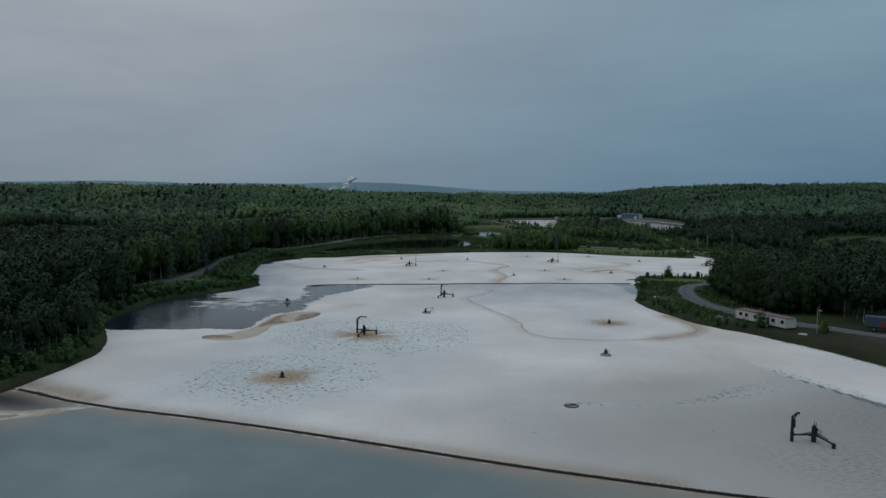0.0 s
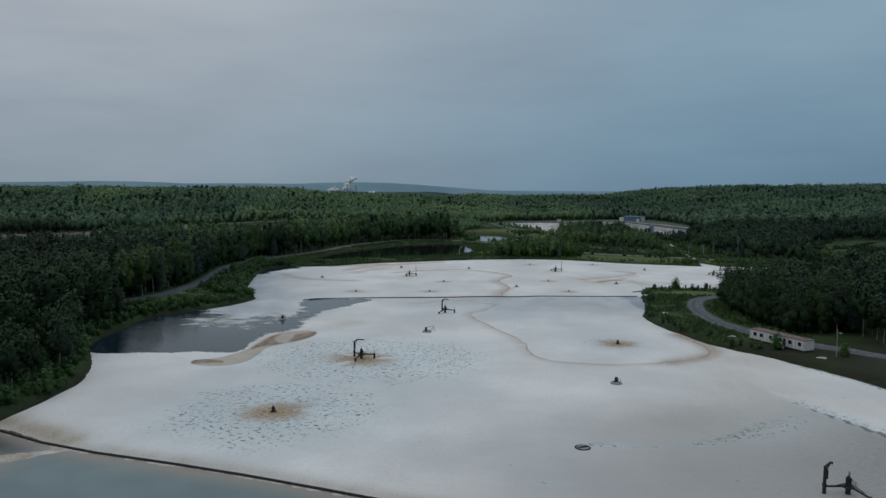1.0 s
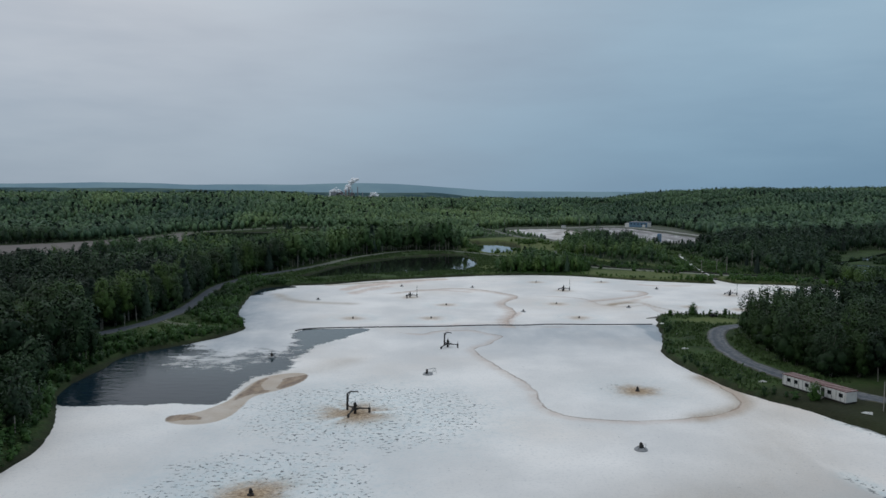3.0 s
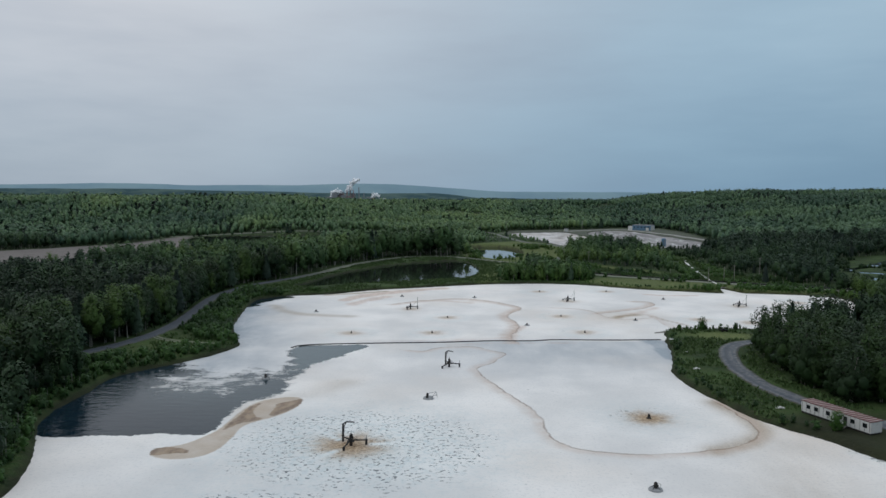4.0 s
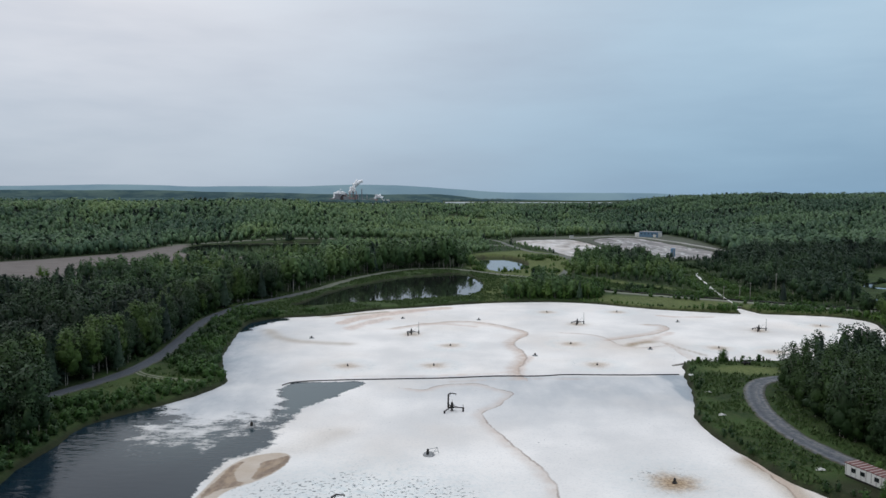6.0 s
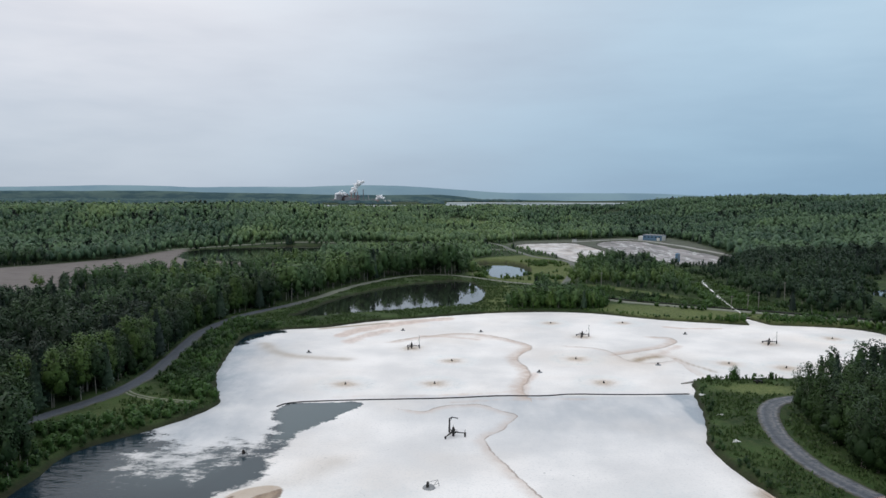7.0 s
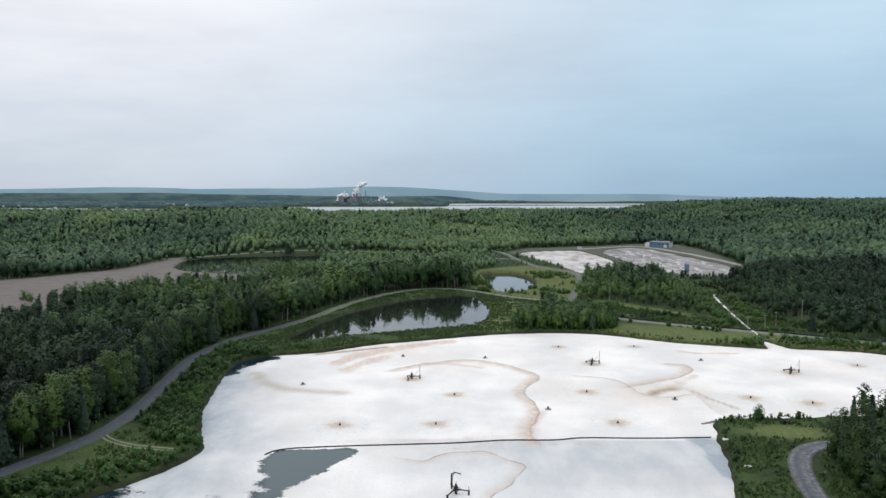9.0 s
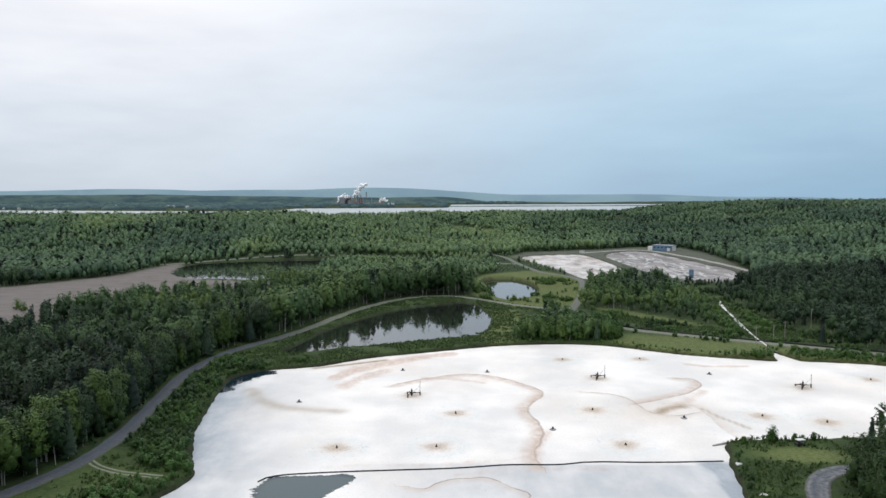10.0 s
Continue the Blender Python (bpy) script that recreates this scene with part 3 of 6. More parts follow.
# ---- mesh helpers ----
def mesh_object(name, verts, faces, mat, parent=None, smooth=False, attrs=None, label=""):
    """One mesh from arrays; faces all triangles or all quads, or a list of both.
    Three further columns of verts are normals."""
    me = bpy.data.meshes.new(name)
    verts = np.asarray(verts)
    normals = verts[:, 3:] if verts.ndim == 2 and verts.shape[1] == 6 else None
    verts = verts if normals is None else verts[:, :3]
    v = np.asarray(verts, np.float32).reshape(-1, 3)
    if isinstance(faces, np.ndarray):
        k = faces.shape[1]
        me.vertices.add(len(v))
        me.vertices.foreach_set("co", v.ravel())
        me.loops.add(faces.size)
        me.loops.foreach_set("vertex_index", faces.ravel().astype(np.int32))
        me.polygons.add(len(faces))
        me.polygons.foreach_set("loop_start", np.arange(0, faces.size, k, dtype=np.int32))
        me.update(calc_edges=True)
    else:
        me.from_pydata(v.tolist(), [], faces)
    if smooth:
        me.polygons.foreach_set("use_smooth", np.ones(len(me.polygons), bool))
    for key, values in (attrs or {}).items():
        a = me.attributes.new(key, "FLOAT", "POINT")
        a.data.foreach_set("value", np.asarray(values, np.float32))
    if normals is not None:
        length = np.linalg.norm(normals, axis=1, keepdims=True)
        a = me.attributes.new("custom_normal", "FLOAT_VECTOR", "POINT")
        a.data.foreach_set("vector", (normals / np.maximum(length, 1e-6)).astype(np.float32).ravel())
    me.materials.append(mat)
    ob = new(name, me)
    ob.parent = parent
    if label:
        tagged(ob, label)
    return ob


def part(name, bm, mat, parent=None, label="", smooth=False):
    me = bpy.data.meshes.new(name)
    bm.to_mesh(me)
    bm.free()
    if smooth:
        for p in me.polygons:
            p.use_smooth = True
    me.materials.append(mat)
    ob = new(name, me)
    ob.parent = parent
    return tagged(ob, label) if label else ob


def box(bm, c, s, rz=0.0, bevel=0.0):
    out = bmesh.ops.create_cube(bm, size=1.0, matrix=pose(*c, 0, 0, rz) @ Matrix.Diagonal((*s, 1)))
    if bevel:
        edges = {e for v in out["verts"] for e in v.link_edges}
        bmesh.ops.bevel(bm, geom=list(edges), offset=bevel, segments=1, affect="EDGES")
    return bm


def rod(bm, a, b, r0, r1=None, seg=8):
    a, b = Vector(a), Vector(b)
    q = (b - a).to_track_quat("Z", "Y").to_matrix().to_4x4()
    bmesh.ops.create_cone(bm, cap_ends=True, segments=seg, radius1=r0, radius2=r0 if r1 is None else r1, depth=(b - a).length,
                          matrix=Matrix.Translation((a + b) / 2) @ q)
    return bm


def B():
    return bmesh.new()


def thing(name, m, label, category, group=""):
    ob = new(name)
    ob.matrix_world = m
    return tagged(ob, label, category, group)


# ---- ground ----
def spaced(stops):
    out = []
    for lo, hi, d in stops:
        out.append(np.arange(lo, hi, d))
    return np.concatenate(out)


gx = spaced([(-4600, -1400, 90), (-1400, -420, 22), (-420, -130, 6), (-130, 215, 1.6), (215, 460, 7), (460, 1400, 22), (1400, 4601, 90)])
gy = spaced([(-1500, -140, 40), (-140, 100, 5), (100, 480, 1.6), (480, 1060, 6), (1060, 1800, 16), (1800, 4800, 60)])
GX, GY = np.meshgrid(gx, gy)
fx, fy = GX.ravel(), GY.ravel()
fz = ground_z(fx, fy)
nx, ny = len(gx), len(gy)
i = (np.arange(ny - 1)[:, None] * nx + np.arange(nx - 1)[None]).ravel()
quads = np.stack([i, i + 1, i + nx + 1, i + nx], 1)
mown = np.zeros(len(fx))
for key in ("verge", "terrace", "east_bank", "pond_side", "ridge_field"):
    mown = np.maximum(mown, sstep(-signed(fx, fy, CLEAR[key]), -3, 3))
spot = np.exp(-(((fx - 103) / 14) ** 2 + ((fy - 305) / 7) ** 2) ** 2)
mown = np.maximum(mown * 0.85, spot)
mown = np.maximum(mown, 0.28 * np.exp(-(((fx + 98) / 15) ** 2 + ((fy - 278) / 20) ** 2) ** 2))
mud = sstep(-signed(fx, fy, MUD), -6, 6)
gravel = np.maximum(sstep(-signed(fx, fy, CLEAR["basins"]), -4, 4) * 0.5, np.exp(-(((fx - 122) / 16) ** 2 + ((fy - 180) / 16) ** 2) ** 2))
shore = np.zeros(len(fx))
for poly, level in WATERS:
    shore = np.maximum(shore, 0.8 - 0.8 * sstep(signed(fx, fy, poly), 0.0, 1.6))
shore *= 1 - mud
# the right bank's ground takes the dark shore colour as well
shore = np.maximum(shore, 0.72 * sstep(fx, 76, 84) * sstep(214 - fy, 0, 10) * sstep(fy, 90, 110))
wooded = sstep(np.minimum.reduce([signed(fx, fy, p) for p in (*CLEAR.values(), MUD, POND4, POND2)]), 2, 12) * sstep(np.abs(signed(fx, fy, POND)), 8, 20)
ground = mesh_object("ground", np.stack([fx, fy, fz], 1), quads, M["ground"], smooth=True,
                     attrs={"mown": mown, "mud": mud, "gravel": gravel, "shore": shore, "floor": wooded * 0.8})
tagged(ground, "grassy banks and forest floor round the ponds", "ground", kind="structure")


def ground_at(x, y):
    return float(ground_z(np.array([float(x)]), np.array([float(y)]))[0])


# ---- water ----
def sheet(name, poly, z, mat, grow, label, category, step):
    x0, y0 = poly.min(0) - grow
    x1, y1 = poly.max(0) + grow
    xs, ys = np.arange(x0, x1 + step, step), np.arange(y0, y1 + step, step)
    X, Y = np.meshgrid(xs, ys)
    keep = (signed(X.ravel(), Y.ravel(), poly) < grow).reshape(X.shape)
    cell = keep[:-1, :-1] | keep[1:, :-1] | keep[:-1, 1:] | keep[1:, 1:]
    k = (np.arange(len(ys) - 1)[:, None] * len(xs) + np.arange(len(xs) - 1)[None])[cell]
    q = np.stack([k, k + 1, k + len(xs) + 1, k + len(xs)], 1)
    used = np.unique(q)
    remap = np.zeros(X.size, np.int64)
    remap[used] = np.arange(len(used))
    v = np.stack([X.ravel()[used], Y.ravel()[used], np.full(len(used), z)], 1)
    ob = mesh_object(name, v, remap[q], mat, smooth=True)
    return tagged(ob, label, category, kind="structure"), v


AERATORS_BIG = [(57.8, 107.2, 88, 1), (-21.2, 188.5, 40, 1), (-0.3, 260, 20, 1), (-19.1, 372, -84, 2), (59, 399, -78, 2), (139.6, 384.8, -90, 2)]
AERATORS_SMALL = [(-32.7, 143.3), (48.7, 208.8), (-38.7, 313.2), (-7.3, 314.7), (-1.5, 349.1), (48.8, 353.8), (52.7, 317), (48.7, 433.5), (85.8, 434.9), (107.9, 347.1), (127.4, 340.4), (173.8, 397.2)]
AERATORS_IDLE = [(38.5, 166.2), (-54.2, 244), (31.5, 331.5), (-61.8, 362.6), (-25.9, 412.1), (12, 409.4), (109, 406.1), (79.3, 344.2)]

pond, pv = sheet("water_aeration_pond", POND, 0.0, M["pond"], 3.0, "white foam-covered wastewater pond with brown scum streaks", "pond", 1.25)
px, py = pv[:, 0], pv[:, 1]
wob_x = px + 5 * (fnoise(px / 14, py / 14, 21) - 0.5)
wob_y = py + 5 * (fnoise(px / 14, py / 14, 31) - 0.5)
OPEN_LEFT = smooth_line([(-104, 203), (-90, 190.5), (-72, 194.5), (-59, 196), (-54, 194.5), (-54, 205), (-54, 218), (-48, 225), (-46, 233), (-45, 254), (-37, 272), (-30, 283), (-28, 292),
                         (-53, 291), (-57, 280), (-51, 268), (-50, 256), (-54, 250), (-62, 250), (-72, 247), (-80, 255), (-92, 265), (-108, 250)], True, 2)
OPEN_RIGHT = smooth_line([(69, 302), (80.5, 303), (82, 297), (79, 288), (75.5, 274), (72, 266), (70.5, 270), (71, 284), (72, 293)], True, 2)
OPEN_TOP = smooth_line([(-104, 392), (-97, 408), (-84, 413), (-80, 408), (-90, 398), (-94, 380), (-100, 372)], True, 2)
CORNER = smooth_line([(-90, 136), (-79, 131.5), (-67, 125), (-71, 120), (-78, 123), (-95, 120)], True, 2)
foam_f = np.ones(len(px))
drift_edge = 3.0 + 13 * np.exp(-(((px + 72) / 26) ** 2 + ((py - 256) / 22) ** 2))
for poly, soft_edge in ((OPEN_LEFT, drift_edge),  (OPEN_TOP, 6), (CORNER, 2)):
    foam_f = np.minimum(foam_f, 0.5 + signed(wob_x, wob_y, poly) / (2 * soft_edge))
# drifting wisps in the left pool
wisp = np.exp(-(((px + 72) / 20) ** 2 + ((py - 243) / 20) ** 2)) + 0.55 * np.exp(-(((px + 51) / 8) ** 2 + ((py - 253) / 12) ** 2))
foam_f = np.maximum(foam_f, np.minimum(0.56, 0.54 * wisp))
foam_f = np.clip(foam_f, 0, 1)
boom_d = np.clip(py - np.interp(px, BOOM_NEAR[:, 0], BOOM_NEAR[:, 1]), -25, 25)
nearside = sstep(-boom_d, 0.2, 1.5)
near_foam = np.zeros(len(px))
for swirl, width in (([(-98, 122), (-80, 117), (-70, 118), (-63, 121.5)], 1.1), ([(-92, 109), (-76, 112.5), (-66, 118.5)], 0.8)):
    near_foam = np.maximum(near_foam, 0.75 * np.exp(-(line_dist(px, py, smooth_line(swirl)) / (1.6 * width)) ** 2))
tan = np.maximum(1.2 * np.exp(-(np.minimum(boom_d, 0) / 3.6) ** 2), 0.9 * sstep(px - 0.6 * (85 - py), 2, 34)) * (boom_d < 1)
tan = np.maximum(tan, 0.9 * sstep(-px, 62, 70) * np.exp(-((py - 113 + 0.25 * (px + 62)) / 5.5) ** 2))
haze = np.exp(-(((px + 69) / 26) ** 2 + ((py - 238) / 22) ** 2))
film = np.maximum(sstep(-boom_d, -2, 0.5) * sstep(signed(px, py, CORNER), 0, 4), 0.20 * np.exp(-(((px + 52) / 15) ** 2 + ((py - 232) / 26) ** 2)))
film = np.maximum(film, 0.30 * np.exp(-(((px + 68) / 21) ** 2 + ((py - 236) / 20) ** 2)))
film = np.maximum(film, 0.42 * sstep(py, 240, 262) * sstep(px, -64, -52) * sstep(-signed(px, py, OPEN_LEFT), -2, 2))
brown, pink, fleck, shade, wave, wet = (np.zeros(len(px)) for _ in range(6))


def streak(points, width, amount, field, wobble=1.0, tail=0.0):
    d = line_dist(px + wobble * (wob_x - px) * 0.6, py + wobble * (wob_y - py) * 0.6, smooth_line(points))
    core = amount * np.exp(-(d / width) ** 2)
    halo = tail * amount * np.exp(-(d / (width * 4.5)) ** 2)
    np.maximum(field, np.maximum(core, halo), out=field)


CHANNEL = [(-13, 283), (-9, 281.5), (-6, 286.5), (1, 290), (10, 290), (13, 284.5), (16, 281.3), (18.6, 279.6), (19, 277.5), (17, 273), (15, 270), (15, 267), (12, 263), (9, 260), (7.6, 255), (11, 246), (13, 238), (16, 229), (20, 219.5), (22.3, 210), (22.8, 203), (22.2, 198), (23.2, 192), (28, 187), (36, 184.6), (45, 184.4), (56, 186.2), (64, 190), (70, 196), (72.4, 203), (72, 211), (70, 224)]
streak([(58, 186.5), (70, 195), (74, 206), (70, 222)], 3.4, 0.60, brown, 1.0)
SWIRL = smooth_line([(-39, 224), (-38.3, 217.7), (-40, 211.8), (-43.4, 207.4), (-46.4, 204.5), (-48.3, 200.9), (-48.5, 194), (-48.8, 186), (-50.6, 181.8), (-53.5, 179.6), (-57.4, 179.1),
                     (-61, 180), (-63.1, 182), (-63.7, 184.5), (-62.4, 186.6), (-58, 188), (-55.4, 193), (-53.5, 197.3), (-53, 204), (-52.6, 212), (-50.8, 219.6), (-47.6, 223.7), (-43.2, 225.5)], True, 2)
CLOTS = [[(-63, 182), (-63.6, 185.2), (-61.6, 186.8), (-58.4, 186.5), (-54.7, 184), (-55.2, 182.6), (-58.4, 183), (-61.4, 181.2)],
         [(-51.9, 207), (-51.4, 213), (-50.8, 217.4), (-48.2, 220.5), (-49.3, 217), (-49.5, 212), (-47.2, 207.5), (-44.6, 207.4), (-46.5, 205.1), (-49.8, 203.3), (-51.7, 197.8), (-52.6, 199)],
         [(-44.6, 207.6), (-44.6, 215), (-45, 219), (-42, 220.9), (-38.9, 223.9), (-38.6, 218.1), (-40.4, 212.6), (-42.6, 209.6)]]
scum_x, scum_y = px + 0.25 * (wob_x - px), py + 0.25 * (wob_y - py)
swirl_d = np.clip(-signed(scum_x, scum_y, SWIRL), -8, 8)
clot_d = np.clip(np.maximum.reduce([-signed(scum_x, scum_y, smooth_line(c, True, 1)) for c in CLOTS]), -8, 8)
streak([(-52, 212), (-50, 219), (-44, 225), (-36, 230), (-30, 240)], 5.0, 0.22, brown, 1.0)
streak([(9, 397), (25, 390), (34, 377), (26, 361), (23.7, 347), (27.5, 335), (27.8, 329), (23, 311), (24, 300)], 1.3, 0.45, pink, 1.0, 0.5)
streak([(30, 330), (23.5, 311), (24, 302)], 3.2, 0.5, pink, 1.0)
streak([(72, 352), (78, 356), (84, 358)], 3.2, 0.75, brown, 1.2, 0.3)
streak([(74, 355), (86, 364), (97, 380)], 4.5, 0.5, pink, 1.2)
streak([(105, 424), (114, 420), (131, 421)], 3.0, 0.6, pink, 1.2, 0.3)
streak([(89, 356), (93, 344), (98, 334)], 0.9, 0.6, brown, 0.6)
streak([(-16, 398), (-2, 396), (10, 392)], 3.5, 0.5, pink, 1.4)
streak([(91, 362), (90.5, 345), (90, 330), (95, 324)], 1.2, 0.4, pink, 1.0, 0.5)
streak([(-66, 416), (-55, 421), (-45, 427), (-36, 432)], 1.6, 0.9, brown, 0.6)
streak([(-54, 400), (-47, 414), (-36, 425), (-20, 437), (-6, 445)], 6.0, 0.8, pink, 1.5, 0.3)
streak([(-48, 386), (-43, 398), (-33, 411)], 6.5, 0.62, pink, 1.5)
streak([(-86, 380), (-79, 366), (-66, 355), (-44, 351)], 3.2, 0.42, brown, 0.8)
streak([(-15, 398), (10, 398)], 5, 0.35, pink, 1.2)
streak([(108, 425), (95, 428), (88, 420)], 5, 0.3, pink, 1.2)
streak([(-40, 297.5), (-10, 299.5), (15, 303), (24, 308)], 3.0, 0.4, pink, 0.6)
streak([(0, 292), (20, 296), (45, 297.5)], 2.6, 0.45, pink, 0.8)
streak(BOOM_NEAR[:12] + (0, 1.8), 2.4, 0.45, brown, 0.5)
streak(BOOM_NEAR - (0, 1.4), 1.1, 0.75, brown, 0.3)
streak([(-81, 136), (-74, 132), (-64, 126)], 4.5, 0.7, brown, 0.8)
streak([(-84, 120), (-70, 117.5), (-64, 121), (-72, 112), (-86, 106)], 1.8, 0.7, brown, 1.0)
streak([(69, 222), (74, 208), (84, 196)], 4.0, 0.4, pink, 1.0)
streak([(42, 141), (60, 150), (75, 190)], 13.0, 0.22, brown, 1.0)
stain = np.zeros(len(px))


def spatter(ax, ay, size, amount, k):
    """Scum thrown out in rays round an aerator."""
    r, turn = np.hypot(px - ax, py - ay), np.arctan2(py - ay, px - ax)
    rays = 1 + 0.30 * (vnoise(turn * 3.2 + 40, 0 * turn + 7 * k, 41) - 0.5) + 0.35 * (vnoise(turn * 9 + 90, 0 * turn + 7 * k, 43) - 0.5)
    np.maximum(stain, amount * np.exp(-(r / (size * rays)) ** 2.1), out=stain)


for k, (ax, ay, _, kind) in enumerate(AERATORS_BIG[1:2] + AERATORS_BIG[3:]):
    spatter(ax, ay, 8.4 if kind == 1 else 6.0, 1.05 if kind == 1 else 0.66, k)
for k, (ax, ay) in enumerate(AERATORS_SMALL):
    spatter(ax, ay, (6.8, 5.9)[k] if k < 2 else 5.6, 1.05 if k < 2 else 0.68, 10 + k)
    spread_k = 22 if k == 0 else 15 if k < 2 else 10
    np.maximum(fleck, (1.0, 0.45)[k] * np.exp(-((px - ax) / spread_k) ** 2 - ((py - ay - 1) / (spread_k - 1)) ** 2) if k < 2 else 0.34 * np.exp(-((np.hypot(px - ax, py - ay) - 8.5) / 3.0) ** 2), out=fleck)
for ang in (8, 132, 232):
    ux, uy = math.cos(radians(ang)), math.sin(radians(ang))
    along, off = (px + 21.2) * ux + (py - 188.5) * uy, np.abs(-(px + 21.2) * uy + (py - 188.5) * ux)
    stain *= 1 - 0.9 * np.exp(-(off / 0.8) ** 2) * sstep(along, 2.5, 4.5)
fleck = np.maximum(fleck, 1.0 * np.exp(-((px + 19) / 30) ** 2 - ((py - 189) / 26) ** 2))
for flecked, width, amount in (([(24.7, 126.5), (33, 125.5), (36, 125.6)], 1.3, 0.9), ([(40, 127), (46, 127.6), (52, 131)], 1.4, 0.8), ([(14, 110.3), (18.5, 109.8)], 0.9, 0.8), ([(87, 187), (92, 176), (98, 158)], 2.4, 0.9), ([(72.5, 153), (75, 145), (79.5, 134), (88, 112)], 2.2, 1.3), ([(55, 132), (66, 140)], 5.0, 0.8)):
    fleck = np.maximum(fleck, 0.7 * amount * np.exp(-(line_dist(px, py, np.array(flecked)) / width) ** 2))
# greyer, wind-ruffled stretch on the near side of a wake line
WAKE = smooth_line([(66, 196), (68, 182), (69, 170), (70.2, 158), (73, 147), (76.5, 137), (80.5, 126), (86, 112), (92, 96)])
wake_x = np.interp(-py, -WAKE[:, 1], WAKE[:, 0])
inner = wake_x - px
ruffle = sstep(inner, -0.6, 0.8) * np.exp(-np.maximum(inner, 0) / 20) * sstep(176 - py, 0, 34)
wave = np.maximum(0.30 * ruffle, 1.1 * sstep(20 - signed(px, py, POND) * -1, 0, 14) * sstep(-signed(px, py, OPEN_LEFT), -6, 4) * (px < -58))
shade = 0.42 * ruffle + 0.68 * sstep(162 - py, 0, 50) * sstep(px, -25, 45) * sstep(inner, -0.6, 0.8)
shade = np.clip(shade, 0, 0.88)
painted_ripple = sstep(inner, -0.4, 1.2) * sstep(152 - py, 0, 30) * (np.exp(-np.maximum(inner, 0) / 13) + 0.8 * np.exp(-((py - 92 - 0.2 * (70 - px)) / 13) ** 2) * sstep(px, 38, 60))
painted_ripple = np.clip(painted_ripple, 0, 1) * (0.35 + 0.9 * fnoise(px / 9, py / 9, 47)) * (boom_d > 0)
wave = np.maximum(wave, 0.16 * sstep(-signed(px, py, OPEN_LEFT), -1, 3))
wake = np.exp(-(inner / (0.5 + 1.6 * sstep(150 - py, 0, 40))) ** 2) * sstep(164 - py, 0, 22)
wake = np.maximum(wake, 0.75 * sstep(inner, -0.4, 0.4) * np.exp(-np.maximum(inner, 0) / 4.5) * sstep(146 - py, 0, 34))
wake = np.maximum(wake, 0.46 * np.exp(-(line_dist(px, py, np.array([(43, 127.3), (50, 130.5), (56, 136), (62, 140)])) / 2.6) ** 2))
wake = np.maximum(wake, 0.85 * np.exp(-(line_dist(px, py, np.array([(89, 184), (95, 171), (99, 157), (104, 138)])) / 1.5) ** 2))
streak([(24.7, 126.5), (33, 125.5), (43, 127.3), (51, 131)], 0.8, 0.7, shade, 0.9)
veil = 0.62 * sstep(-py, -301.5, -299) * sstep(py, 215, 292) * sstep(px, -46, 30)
# right-hand water patch: its grey-blue reflection is put into the veil colour
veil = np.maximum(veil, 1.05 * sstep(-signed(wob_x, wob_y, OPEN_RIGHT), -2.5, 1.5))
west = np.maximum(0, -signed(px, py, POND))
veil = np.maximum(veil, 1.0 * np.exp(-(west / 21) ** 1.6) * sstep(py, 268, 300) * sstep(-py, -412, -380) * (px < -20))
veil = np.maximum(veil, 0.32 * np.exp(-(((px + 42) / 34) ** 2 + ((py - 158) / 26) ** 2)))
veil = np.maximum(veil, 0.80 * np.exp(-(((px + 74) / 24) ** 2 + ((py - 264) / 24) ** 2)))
wet = 0.5 * ruffle + 0.30 * sstep(py, 230, 292) * (1 - sstep(py, 299, 301.5)) * sstep(px, -30, 20)


def side_of(line):
    """Signed distance to an open line, and where it counts."""
    best, sign = np.full(len(px), 1e9), np.ones(len(px))
    for (x0, y0), (x1, y1) in zip(line[:-1], line[1:]):
        dx, dy = x1 - x0, y1 - y0
        u = np.clip(((px - x0) * dx + (py - y0) * dy) / (dx * dx + dy * dy + 1e-9), 0, 1)
        d2 = (px - x0 - u * dx) ** 2 + (py - y0 - u * dy) ** 2
        nearer = d2 < best
        best = np.where(nearer, d2, best)
        sign = np.where(nearer, np.where(dx * (py - y0) - dy * (px - x0) > 0, -1.0, 1.0), sign)
    d = np.sqrt(best)
    return sign * d, 1 - sstep(d, 4.0, 7.0)


LINES = {"line_a": CHANNEL,
         "line_c": [(-28, 388), (-16, 398), (1, 407), (10, 405), (20, 398), (27, 389), (32, 382), (34, 375), (29, 365), (25, 356), (25, 349), (28, 337), (28.5, 329), (26, 320), (23, 311), (23, 304), (24, 299)],
         "line_d": [(93, 399.5), (99, 399.5), (101.3, 391), (96, 382), (89, 374.5), (80, 369), (68, 362)],
         "line_e": [(50, 378), (57, 376.5), (61, 374.5), (65, 369.5), (67, 361), (69, 351.5), (73, 348), (80, 347.5), (86, 351)],
         "line_f": [(91, 320), (88.5, 335), (89, 350), (87, 361), (82, 361)]}
side_fields = {"boom_d": boom_d, "near_foam": near_foam, "tan": tan, "haze": haze, "swirl_d": swirl_d, "clot_d": clot_d}
for key, pts in LINES.items():
    side_fields[key], side_fields[key + "_near"] = side_of(smooth_line(pts, rounds=2))
for key, values in {**side_fields, "foam": foam_f, "film": film, "brown": brown, "pink": pink, "fleck": fleck, "shade": shade, "veil": veil, "stain": stain, "wake": wake, "painted_ripple": painted_ripple, "wave": wave, "wet": wet}.items():
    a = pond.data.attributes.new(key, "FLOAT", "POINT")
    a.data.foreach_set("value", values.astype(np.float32))

